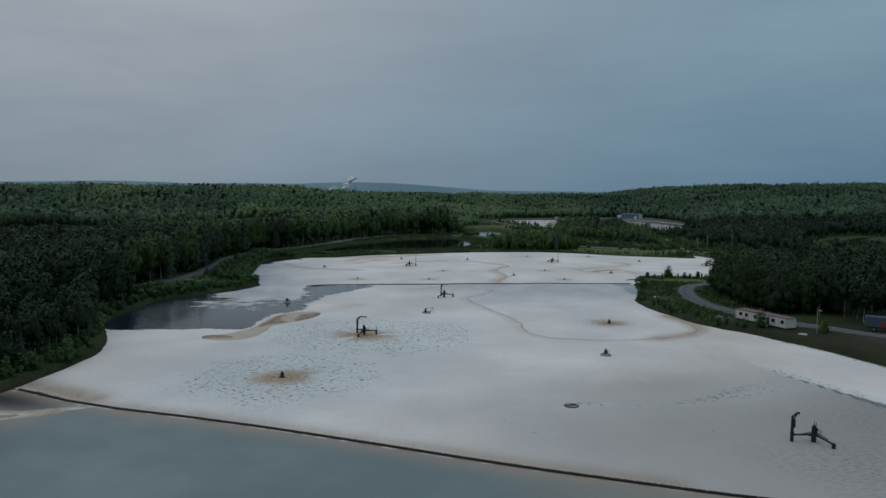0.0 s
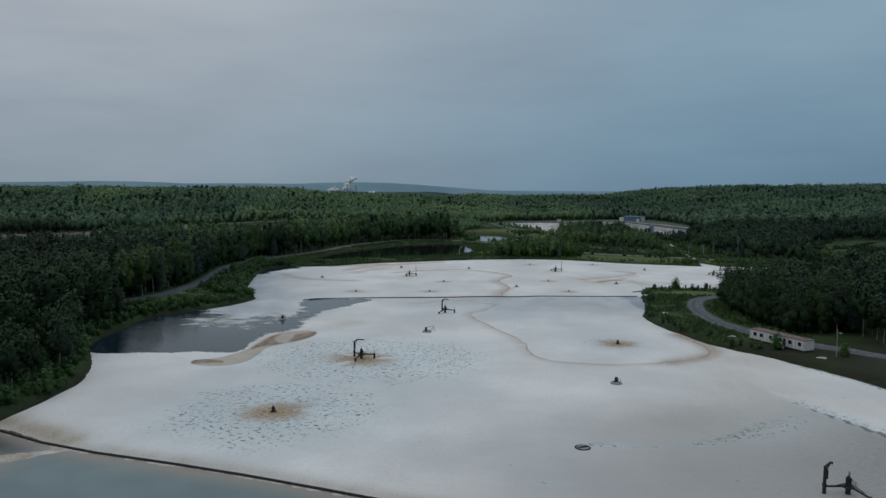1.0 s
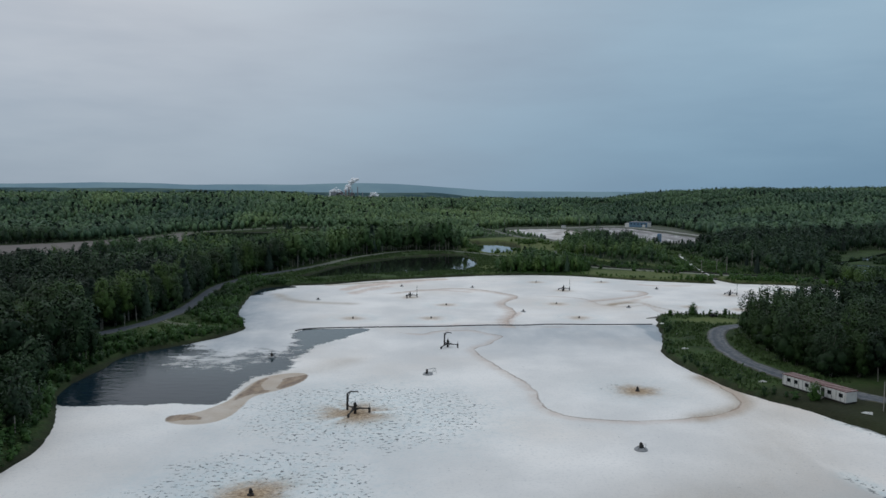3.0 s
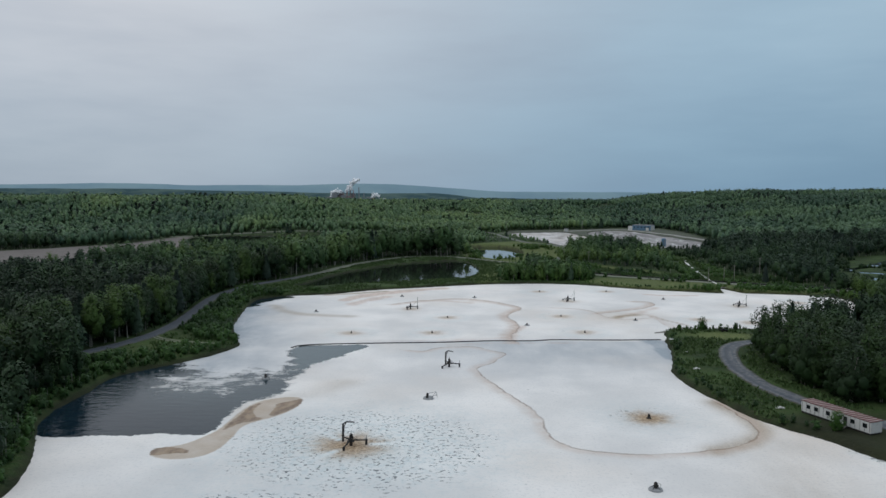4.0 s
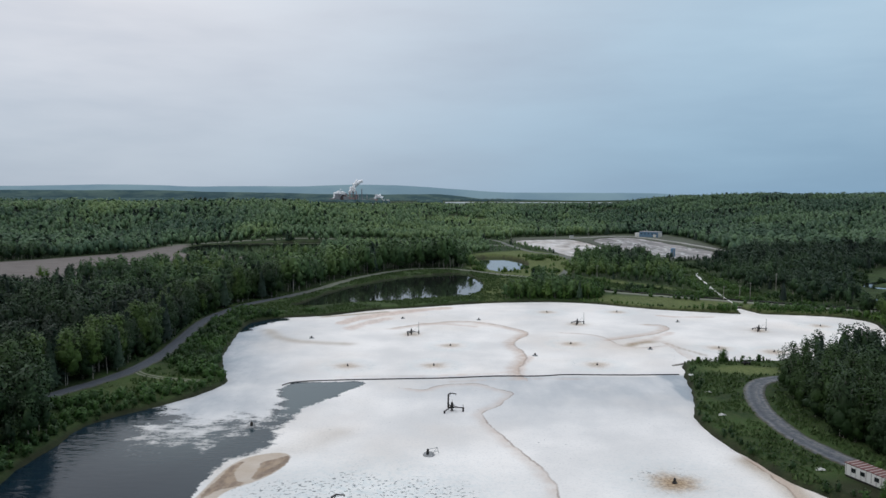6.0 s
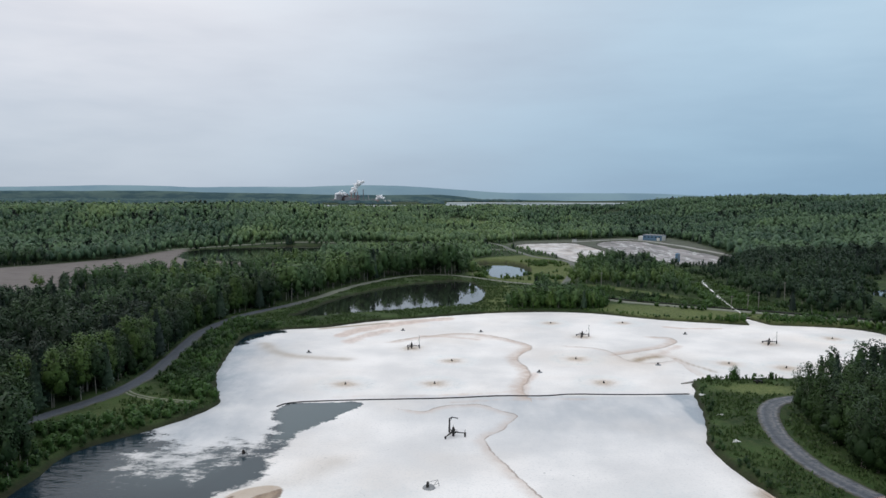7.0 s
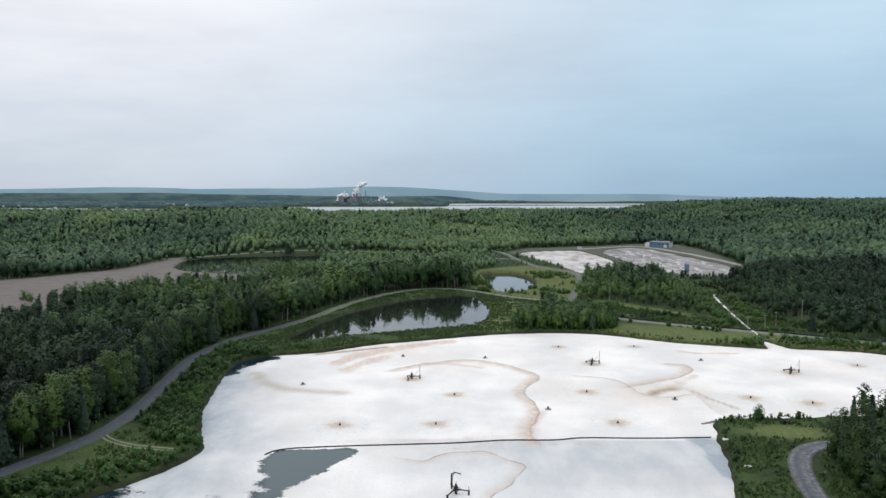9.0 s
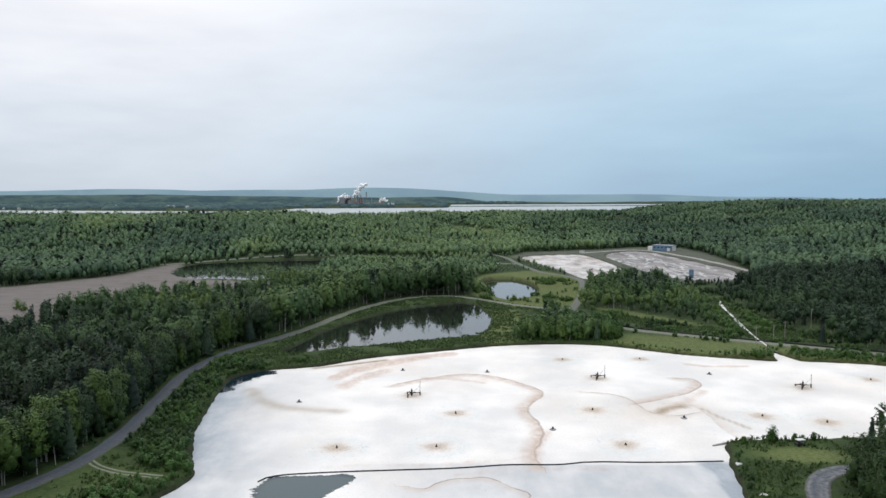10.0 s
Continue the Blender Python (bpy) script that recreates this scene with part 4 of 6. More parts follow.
sheet("water_mirror_pond", POND2, 0.3, M["water"], 3.0, "still dark pond that mirrors trees and sky", "pond", 8.0)
sheet("water_small_pond", POND3, 0.8, M["water"], 3.0, "small still pond beside a gravel lane", "pond", 8.0)
sheet("water_marsh_pond", POND4, 1.2, M["water"], 3.0, "dark pond beside a bare mudflat", "pond", 8.0)
sheet("water_foam_basin", BASIN, 2.9, M["crust"], 1.0, "settling basin crusted with pale dried foam", "basin", 8.0)
sheet("water_sludge_basin", BASIN2, 2.9, M["sludge"], 1.0, "brown sludge basin with pale foam swirls", "basin", 8.0)
sea = mesh_object("water_sound", [(-4600, 2000, 0), (4600, 2000, 0), (4600, 4790, 0), (-4600, 4790, 0)], [(0, 1, 2, 3)], M["sea"])
tagged(sea, "sea water across the far sound, painted pale with sky", "water", kind="structure")

# ---- roads ----
def road(name, line, width, lift, label, rutted=True, mat="gravel", grassy=lambda p: 0 * p[:, 0]):
    d = np.gradient(line, axis=0)
    d /= np.linalg.norm(d, axis=1, keepdims=True) + 1e-9
    side = np.stack([d[:, 1], -d[:, 0]], 1)
    cols = np.array([-0.5, -0.45, -0.33, -0.24, -0.15, 0.12, 0.20, 0.30, 0.45, 0.5])
    rough_edge = 1 + 0.12 * (vnoise(line[:, 0] / 5, line[:, 1] / 5, 77) - 0.5)
    P = line[:, None] + side[:, None] * (cols[None, :, None] * width * rough_edge[:, None, None])
    z = ground_z(P[..., 0].ravel(), P[..., 1].ravel()).reshape(P.shape[:2])
    z = np.maximum(z, z.max(1, keepdims=True) - 0.10) + lift
    z[:, 0] -= 0.45
    z[:, -1] -= 0.45
    v = np.concatenate([P, z[..., None]], 2).reshape(-1, 3)
    nr, nc = P.shape[:2]
    k = (np.arange(nr - 1)[:, None] * nc + np.arange(nc - 1)[None]).ravel()
    q = np.stack([k, k + 1, k + nc + 1, k + nc], 1)
    rut = np.tile(np.array([0, 0.3, 0.9, 0.5, 0.15, 0.8, 0.45, 1, 0.3, 0]) * (0.8 if rutted else 0.2), nr)
    for qx_, qy_ in ((-118.5, 354.0), (-118.5, 329.0)):
        rut = np.maximum(rut, (1.25 * np.exp(-((P[..., 0] - qx_) / 1.2) ** 2 - ((P[..., 1] - qy_) / 3.0) ** 2)).ravel())
    edge = np.tile(np.array([1, 0.9, 0.15, 0, 0.1, 0.1, 0, 0.15, 0.9, 1.0]), nr)
    ob = mesh_object(name, v, q, M[mat], smooth=True, attrs={"rut": rut, "edge": edge, "grassy": np.repeat(grassy(line), nc)})
    return tagged(ob, label, "road", kind="structure")


def resample(line, step):
    seg = np.r_[0, np.cumsum(np.linalg.norm(np.diff(line, axis=0), axis=1))]
    s = np.arange(0, seg[-1], step)
    return np.stack([np.interp(s, seg, line[:, 0]), np.interp(s, seg, line[:, 1])], 1)


ROAD_LABELS = ["grey gravel road along the forest edge", "gravel lane past the small pond", "gravel dike road between pond and woods",
               "worn gravel loop road with pale wheel ruts", "gravel berm road behind the marsh pond", "pale paved road round the settling basins"]
for (line, w), name, text in zip(ROADS, ("road_forest", "road_lane", "road_dike", "road_loop", "road_berm", "road_basin"), ROAD_LABELS):
    road(name, resample(line, 2.5), w, 0.16, text, name == "road_loop", "concrete" if name == "road_basin" else "gravel",
         {"road_forest": lambda p: 0.75 * sstep(p[:, 1], 455, 530), "road_lane": lambda p: 0.5 + 0 * p[:, 0], "road_dike": lambda p: 0.8 + 0 * p[:, 0], "road_berm": lambda p: 0.7 + 0 * p[:, 0]}.get(name, lambda p: 0 * p[:, 0]))
for off in (-0.85, 0.85):
    road("road_turnoff", resample(TURNOFF, 2.0) + (0.25 * off, off), 0.75, 0.10, "pale dirt wheel track across the bank grass", grassy=lambda p: 1 + 0 * p[:, 0])


# ---- trees ----
rng = np.random.default_rng(7)


def leaf_cards(centres, size, gen, up=0.35, out=None):
    """Leafy twigs as small triangles that face outwards and up."""
    m = len(centres)
    nrm = gen.normal(size=(m, 3))
    nrm[:, 2] = np.abs(nrm[:, 2]) + up
    if out is not None:
        nrm = nrm * 0.6 + out
    nrm /= np.linalg.norm(nrm, axis=1, keepdims=True)
    a = np.cross(nrm, gen.normal(size=(m, 3)))
    a /= np.linalg.norm(a, axis=1, keepdims=True)
    b = np.cross(nrm, a)
    s = size * gen.uniform(0.6, 1.4, (m, 1))
    w = s * gen.uniform(0.6, 1.0, (m, 1))
    v = np.stack([centres - a * s, centres + a * s * 0.6 - b * w, centres + a * s * 0.5 + b * w], 1).reshape(-1, 3)
    return v, np.arange(3 * m).reshape(-1, 3)


def lump(centre, radius, gen, rings=4, seg=7):
    """A small uneven closed lump."""
    v = [(0, 0, -1)]
    for r in range(1, rings):
        a = math.pi * r / rings
        for s in range(seg):
            b = 2 * math.pi * (s + 0.5 * (r % 2)) / seg
            v.append((math.sin(a) * math.cos(b), math.sin(a) * math.sin(b), -math.cos(a)))
    v.append((0, 0, 1))
    v = np.array(v) * gen.uniform(0.78, 1.12, (len(v), 1)) * radius + centre
    f = [(0, 1 + (s + 1) % seg, 1 + s) for s in range(seg)]
    for r in range(rings - 2):
        for s in range(seg):
            p, q = 1 + r * seg + s, 1 + r * seg + (s + 1) % seg
            f += [(p, q, q + seg), (p, q + seg, p + seg)]
    top, base = len(v) - 1, 1 + (rings - 2) * seg
    f += [(base + s, base + (s + 1) % seg, top) for s in range(seg)]
    return v, np.array(f)


def join(pieces):
    vs, fs, at = [], [], 0
    for v, f in pieces:
        vs.append(v), fs.append(np.asarray(f) + at)
        at += len(v)
    return np.concatenate(vs), np.concatenate(fs)


def broadleaf(gen, height, cards, size, lobes, core, low=0.30, spread=0.18, rough=0.18, heart=(4, 7)):
    """Crown of a broadleaved tree: an uneven egg of upswept leafy sprays, widest below its middle."""
    base, tall, reach = low * height, (1.0 - low) * height, spread * height
    mid = base + 0.42 * tall

    def profile(u):
        return np.clip(np.sin(math.pi * np.clip(u, 0, 1) ** 0.9), 0, 1) ** 0.5

    # sprays spread over the egg in a spiral, each leaning outwards and up
    k = np.arange(lobes) + gen.uniform(0.2, 0.8)
    u = np.clip(0.06 + 0.86 * k / lobes + gen.normal(size=lobes) * 0.05, 0.05, 0.93)
    turn = k * 2.4 + gen.normal(size=lobes) * 0.4
    far = reach * profile(u) * gen.uniform(0.40, 0.86, lobes)
    cs = np.stack([np.cos(turn) * far, np.sin(turn) * far, base + u * tall], 1)
    rad = reach * gen.uniform(0.36, 0.60, lobes) * (0.6 + 0.45 * profile(u))
    long = gen.uniform(0.9, 1.5, lobes)
    pick = gen.integers(0, lobes, cards)
    d = gen.normal(size=(cards, 3))
    d /= np.linalg.norm(d, axis=1, keepdims=True)
    off = d * (rad[pick] * gen.uniform(0.55, 1.15, cards))[:, None]
    off[:, 2] *= long[pick]
    off[:, :2] += cs[pick, :2] / (reach + 1e-6) * (off[:, 2] * 0.25)[:, None]
    p = cs[pick] + off
    p[:, 2] = np.minimum(p[:, 2], height * 1.02)
    crown = (p - (0, 0, mid)) / (reach, reach, 0.55 * tall)
    v, f = leaf_cards(p, size, gen, 0.2, d * 0.7 + crown * 0.5)
    nrm = 0.42 * d + 1.0 * crown + gen.normal(size=(cards, 3)) * rough + (0, 0, 0.15)
    pieces = [(np.hstack([v, np.repeat(nrm, 3, 0)]), f)]
    # the shaded mass of foliage inside
    v, f = lump(np.zeros(3), 1.0, gen, *heart)
    inner = 0.70 if cards < 60 else 0.56 if cards < 260 else 0.46
    pieces.append((np.hstack([v * (reach * inner, reach * inner, tall * 0.5 * (inner + 0.16)) + (0, 0, base + 0.46 * tall), v]), f))
    for c, r, lg in zip(cs[:core], rad[:core], long[:core]):
        v, f = lump(np.zeros(3), 1.0, gen, 3, 6)
        pieces.append((np.hstack([v * (r * 0.7, r * 0.7, r * 0.7 * lg) + c, v + (c - (0, 0, mid)) / (reach, reach, 0.55 * tall)]), f))
    return join(pieces)


def conifer(gen, height, cards, size):
    """Crown of a spruce: tiers of drooping sprays, full below, narrow at the tip."""
    h = gen.uniform(0.10, 1.0, cards) ** 0.9
    a = gen.uniform(0, 2 * math.pi, cards)
    tier = 0.8 + 0.2 * np.sin(h * 46)
    r = height * 0.23 * (1.03 - h) ** 0.8 * tier * gen.uniform(0.6, 1.05, cards)
    p = np.stack([r * np.cos(a), r * np.sin(a), h * height * 0.95 - 0.25 * r], 1)
    seg, v, f = 6, [], []
    for hh, rr in ((0.08, 0.03), (0.15, 0.16), (0.55, 0.10), (0.93, 0.004)):
        v += [(height * rr * math.cos(6.283 * s / seg), height * rr * math.sin(6.283 * s / seg), height * hh) for s in range(seg)]
    for r0 in range(3):
        for s in range(seg):
            q = r0 * seg + s, r0 * seg + (s + 1) % seg
            f += [(q[0], q[1], q[1] + seg), (q[0], q[1] + seg, q[0] + seg)]
    out = np.stack([np.cos(a), np.sin(a), 0.45 + 0 * a], 1)
    cv, cf = leaf_cards(p, size, gen, 0.1, out)
    cn = np.repeat(out + gen.normal(size=out.shape) * 0.3, 3, 0)
    v = np.array(v)
    return join([(np.hstack([cv, cn]), cf), (np.hstack([v, v * (1, 1, 0) + (0, 0, 0.5)]), np.array(f))])


def trunk_mesh(gen, height, stems):
    pieces = []
    for _ in range(stems):
        off = gen.normal(size=2) * (0.5 if stems > 1 else 0.05)
        lean = gen.normal(size=2) * 0.05 * height
        seg, rows, v = 6, 5, []
        for r in range(rows):
            u = r / (rows - 1)
            rad = height * 0.0075 * (1.25 - u) / math.sqrt(stems) + 0.02
            cx, cy = off + lean * u * u
            v += [(cx + rad * math.cos(6.283 * s / seg), cy + rad * math.sin(6.283 * s / seg), u * 0.85 * height - 0.4) for s in range(seg)]
        f = []
        for r in range(rows - 1):
            for s in range(seg):
                q = r * seg + s, r * seg + (s + 1) % seg
                f += [(q[0], q[1], q[1] + seg), (q[0], q[1] + seg, q[0] + seg)]
        pieces.append((np.array(v), np.array(f)))
        for _ in range(4):
            u = gen.uniform(0.35, 0.75)
            a = gen.uniform(0, 6.283)
            p0 = np.array([*(off + lean * u * u), u * 0.85 * height])
            tip = p0 + np.array([math.cos(a), math.sin(a), 0.8]) * height * gen.uniform(0.08, 0.16)
            w = np.array([-math.sin(a), math.cos(a), 0]) * height * 0.004
            pieces.append((np.array([p0 - w, p0 + w, p0 + (0, 0, height * 0.008), tip]), np.array([(0, 1, 3), (1, 2, 3), (2, 0, 3)])))
    return join(pieces)


def free_of(x, y, gap_road=1.3, gap_water=3.0):
    """Where woods may stand."""
    ok = np.ones(x.shape, bool)
    for k, (line, w) in enumerate(ROADS):
        ok &= line_dist(x, y, line[::2]) > w / 2 + (8.0 if k in (2, 4) else gap_road)
    for poly, _ in WATERS:
        ok &= signed(x, y, poly) > gap_water
    for poly in (*CLEAR.values(), MUD):
        ok &= ~inside(x, y, poly)
    return ok


def jitter_grid(x0, x1, y0, y1, d, gen):
    X, Y = np.meshgrid(np.arange(x0, x1, d), np.arange(y0, y1, d))
    return X.ravel() + gen.uniform(-0.45, 0.45, X.size) * d, Y.ravel() + gen.uniform(-0.45, 0.45, X.size) * d


def in_view(x, y, margin=14):
    """The wedge of country that the flight looks over."""
    return np.abs(x) < 0.66 * (y + 12) + margin


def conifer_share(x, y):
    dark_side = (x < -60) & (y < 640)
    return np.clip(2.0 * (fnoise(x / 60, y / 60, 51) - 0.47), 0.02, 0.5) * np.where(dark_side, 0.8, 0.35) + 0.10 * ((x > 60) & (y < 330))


def height_at(x, y, gen):
    h = (12.6 + 11.0 * (fnoise(x / 70, y / 70, 61) - 0.5)) * gen.uniform(0.62, 1.26, x.shape)
    h *= np.where(y > 900, np.where(x < -250, 1.02, 0.86), 1.0)
    # tall birches beside the forest road, low growth round the marsh pond and the gully
    h *= np.where((x < 0) & (line_dist(x, y, ROADS[0][0][::2]) < 34), np.where(y > 430, 1.7, 1.38), 1.0)
    h *= np.where((x > -240) & (x < 60) & (y > 690) & (y < 940), 0.62, 1.0)
    h *= np.where((x > 35) & (x < 112) & (y > 680) & (y < 960), 0.4, 1.0)
    h *= np.where((x > 85) & (y < 330), 1.04, 1.0) * np.where((x > 165) & (x < 225) & (y > 600) & (y < 735), 0.6, 1.0)
    return h * np.where((x > 85) & (x < 210) & (y > 500) & (y < 720), 0.84, 1.0)


# trees of their own along the forest road and on the point
tx, ty = jitter_grid(-210, 190, 120, 480, 4.6, rng)
ok = free_of(tx, ty) & in_view(tx, ty, 4) & (signed(tx, ty, POND) > 6)
tx, ty = tx[ok], ty[ok]
rank = np.where(tx < 0, line_dist(tx, ty, ROADS[0][0][::2]), np.hypot(tx - 100, ty - 250) * 0.55)
chosen = np.argsort(rank)[:300]
near_x, near_y = tx[chosen], ty[chosen]
near_set = set(zip(near_x.tolist(), near_y.tolist()))
kinds = []
for k in range(5):
    gen = np.random.default_rng(100 + k)
    v, f = broadleaf(gen, 15, 1700, 0.27, 19, 8, (0.26, 0.16, 0.32, 0.10, 0.22)[k], (0.185, 0.21, 0.165, 0.23, 0.20)[k])
    kinds.append(("broadleaf", v, f, trunk_mesh(gen, 15, 1 + k % 3)))
for k in range(3):
    gen = np.random.default_rng(140 + k)
    v, f = broadleaf(gen, 15, 1900, 0.28, 24, 10, 0.02, 0.235)
    kinds.append(("alder", v, f, trunk_mesh(gen, 15, 3)))
for k in range(2):
    gen = np.random.default_rng(120 + k)
    v, f = conifer(gen, 15, 900, 0.5)
    kinds.append(("conifer", v, f, trunk_mesh(gen, 15, 1)))
masters = []
for name, v, f, (tv, tf) in kinds:
    leafy = name != "conifer"
    root = new({"broadleaf": "birch_tree", "alder": "alder_tree"}.get(name, "spruce_tree"))
    mesh_object("crown", v, f, M[{"broadleaf": "leaf", "alder": "alder"}.get(name, "needle")], root, smooth=True, attrs={"own": np.ones(len(v))})
    mesh_object("trunk", tv, tf, M["bark"], root)
    tagged(root, {"broadleaf": "green broadleaved tree with slender pale trunk at the wood's edge", "alder": "dense dark green alder branched to the ground"}.get(name, "dark green spruce at the wood's edge"), "tree", "trees by the road")
    masters.append(root)
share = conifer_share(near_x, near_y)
hs = height_at(near_x, near_y, rng)
zs = ground_z(near_x, near_y)
used = set()
for x, y, z, h, s in zip(near_x, near_y, zs, hs, share):
    k = int(rng.integers(8, 10)) if rng.random() < s else int(rng.integers(5, 8) if x > 0 or rng.random() < 0.3 else rng.integers(0, 5))
    m = pose(x, y, z, 0, 0, rng.uniform(0, 360)) @ Matrix.Diagonal((h / 15 * rng.uniform(0.9, 1.15),) * 2 + (h / 15, 1))
    if k in used:
        ob = copy_thing(masters[k], m)
        ob.matrix_basis = m
    else:
        masters[k].matrix_basis = m
        used.add(k)


def woods(name, x, y, h, templates, pick, mat, label, gen):
    """Many trees as one mesh."""
    vs, fs, tints, at = [], [], [], 0
    z = ground_z(x, y)
    ang = gen.uniform(0, 6.283, len(x))
    wide = gen.uniform(0.78, 1.22, len(x)) * np.where(y > 720, 1.38, np.where(y < 430, 0.92, 1.0))
    tint = np.clip(2.3 * (fnoise(x / 65, y / 65, 23) - 0.5) + 0.5, 0, 1) * 0.55 + 0.4499 * gen.uniform(0, 1, len(x))
    tint *= np.where((x > 183) & (y > 455) & (y < 720), 0.45, 1.0)
    # tint lowered by zone beyond the stream and west of the forest road
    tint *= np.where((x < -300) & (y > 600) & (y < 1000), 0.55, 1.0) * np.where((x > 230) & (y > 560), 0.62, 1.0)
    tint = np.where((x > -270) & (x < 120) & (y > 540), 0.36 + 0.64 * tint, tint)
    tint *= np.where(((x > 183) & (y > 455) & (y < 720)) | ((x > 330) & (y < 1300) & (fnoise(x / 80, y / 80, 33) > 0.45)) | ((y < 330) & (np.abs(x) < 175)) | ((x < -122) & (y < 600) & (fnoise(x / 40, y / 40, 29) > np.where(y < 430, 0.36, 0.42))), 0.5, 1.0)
    for k, (v, f) in enumerate(templates):
        m = np.flatnonzero(pick == k)
        if not len(m):
            continue
        c, s, sc = np.cos(ang[m])[:, None], np.sin(ang[m])[:, None], (h[m] / 15)[:, None]
        w = sc * wide[m][:, None]
        X = (v[:, 0] * c - v[:, 1] * s) * w + x[m][:, None]
        Y = (v[:, 0] * s + v[:, 1] * c) * w + y[m][:, None]
        Z = v[:, 2] * sc + z[m][:, None] - 0.3
        cols = [X, Y, Z]
        if v.shape[1] == 6:
            cols += [v[:, 3] * c - v[:, 4] * s, v[:, 3] * s + v[:, 4] * c, v[:, 5] + 0 * X]
        vs.append(np.stack(cols, 2).reshape(-1, len(cols)).astype(np.float32))
        fs.append((f[None] + (np.arange(len(m)) * len(v))[:, None, None]).reshape(-1, 3) + at)
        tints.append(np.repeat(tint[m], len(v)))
        at += len(m) * len(v)
    if not vs:
        return
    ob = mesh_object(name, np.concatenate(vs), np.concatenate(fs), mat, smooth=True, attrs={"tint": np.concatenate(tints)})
    tagged(ob, label, "woods", kind="stuff")


def stand(x, y, label_leaf, label_needle, leaf_t, needle_t, gen, name, leaf_m="leaf", trunks=False):
    h = height_at(x, y, gen)
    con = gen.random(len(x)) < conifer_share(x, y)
    if trunks:
        woods(name + "_trunks", x[~con], y[~con], h[~con], trunk_t, gen.integers(0, len(trunk_t), (~con).sum()), M["bark"], "slender pale trunks standing under the wood's canopy", gen)
    woods(name + "_broadleaved", x[~con], y[~con], h[~con], leaf_t, gen.integers(0, len(leaf_t), (~con).sum()), M[leaf_m], label_leaf, gen)
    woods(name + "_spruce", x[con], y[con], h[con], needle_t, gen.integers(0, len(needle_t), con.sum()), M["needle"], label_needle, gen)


gen = np.random.default_rng(31)
trunk_t = []
for k in range(4):
    stem = np.array([(r * math.cos(a + k), r * math.sin(a + k), zz) for zz, r in ((-0.5, 0.17), (9.0, 0.08)) for a in (0, 2.09, 4.19)])
    stem[3:, :2] += gen.normal(size=2) * 0.4
    trunk_t.append((stem, np.array([(0, 1, 4), (0, 4, 3), (1, 2, 5), (1, 5, 4), (2, 0, 3), (2, 3, 5)])))
mid_leaf = []
for k in range(6):
    mid_leaf.append(broadleaf(gen, 15, 190, 0.62, 11, 4, (0.30, 0.18, 0.34, 0.12, 0.20, 0.26)[k], gen.uniform(0.19, 0.255)))
close_leaf = []
for k in range(5):
    close_leaf.append(broadleaf(gen, 15, 460, 0.46, 14, 5, (0.30, 0.36, 0.24, 0.32, 0.20)[k], gen.uniform(0.19, 0.25)))
mid_needle = [conifer(gen, 15, 110, 1.1) for _ in range(3)]
far_leaf = [broadleaf(gen, 15, 30, 0.95, 6, 0, 0.12, gen.uniform(0.20, 0.26), 0.25, (3, 6)) for _ in range(8)]
far_needle = [conifer(gen, 15, 34, 1.9) for _ in range(2)]

mx, my = jitter_grid(-560, 560, -30, 720, 6.3, gen)
ok = free_of(mx, my) & in_view(mx, my) & (np.hypot(mx, my) > 110)
dn = np.full(mx.shape, 1e9)
for x, y in near_set:
    np.minimum(dn, np.hypot(mx - x, my - y), out=dn)
ok &= dn > 3.2
front = ok & (my < 430)
stand(mx[front], my[front], "dense dark green broadleaved wood beside the aeration pond", "dark spruces among the near wood", close_leaf, [conifer(gen, 15, 240, 0.75) for _ in range(2)], gen, "near_woods", "leaf", True)
ok &= my >= 430
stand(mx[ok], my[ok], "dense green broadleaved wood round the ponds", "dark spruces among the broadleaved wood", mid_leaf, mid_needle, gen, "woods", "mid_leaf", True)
mx, my = jitter_grid(-1300, 1350, 720, 1900, 6.7, gen)
keep = gen.random(mx.shape) < np.where(my > 1250, 0.7, 1.0) * np.where((my > crest_line(mx) + 160), 0.0, 1.0)
ok = free_of(mx, my) & in_view(mx, my, 40) & keep & (fnoise(mx / 90, my / 90, 37) > 0.21) & (my < 2100)
stand(mx[ok], my[ok], "wooded hills of green broadleaved trees", "dark spruces on the wooded hills", far_leaf, far_needle, gen, "far_woods", "hazed_leaf")
mx, my = jitter_grid(-260, 260, -420, -75, 13, gen)
ok = free_of(mx, my)
stand(mx[ok], my[ok], "green wood behind the near end of the pond", "dark spruces behind the near end of the pond", far_leaf, far_needle, gen, "back_woods")
mx, my = jitter_grid(-3000, 400, 2900, 4700, 34, gen)
ok = (hills(mx, my) > 3) & (np.abs(mx) < 0.7 * my) & (fnoise(mx / 260, my / 260, 71) > 0.34)
h = gen.uniform(10, 17, ok.sum())
coarse = [join([lump(np.array([0, 0, 6.0]), 19.0, gen, 3, 6)]) for _ in range(3)]
coarse = [(v * (1, 1, 0.5), f) for v, f in coarse]
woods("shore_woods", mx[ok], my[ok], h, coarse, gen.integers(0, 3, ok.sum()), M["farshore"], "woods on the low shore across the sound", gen)

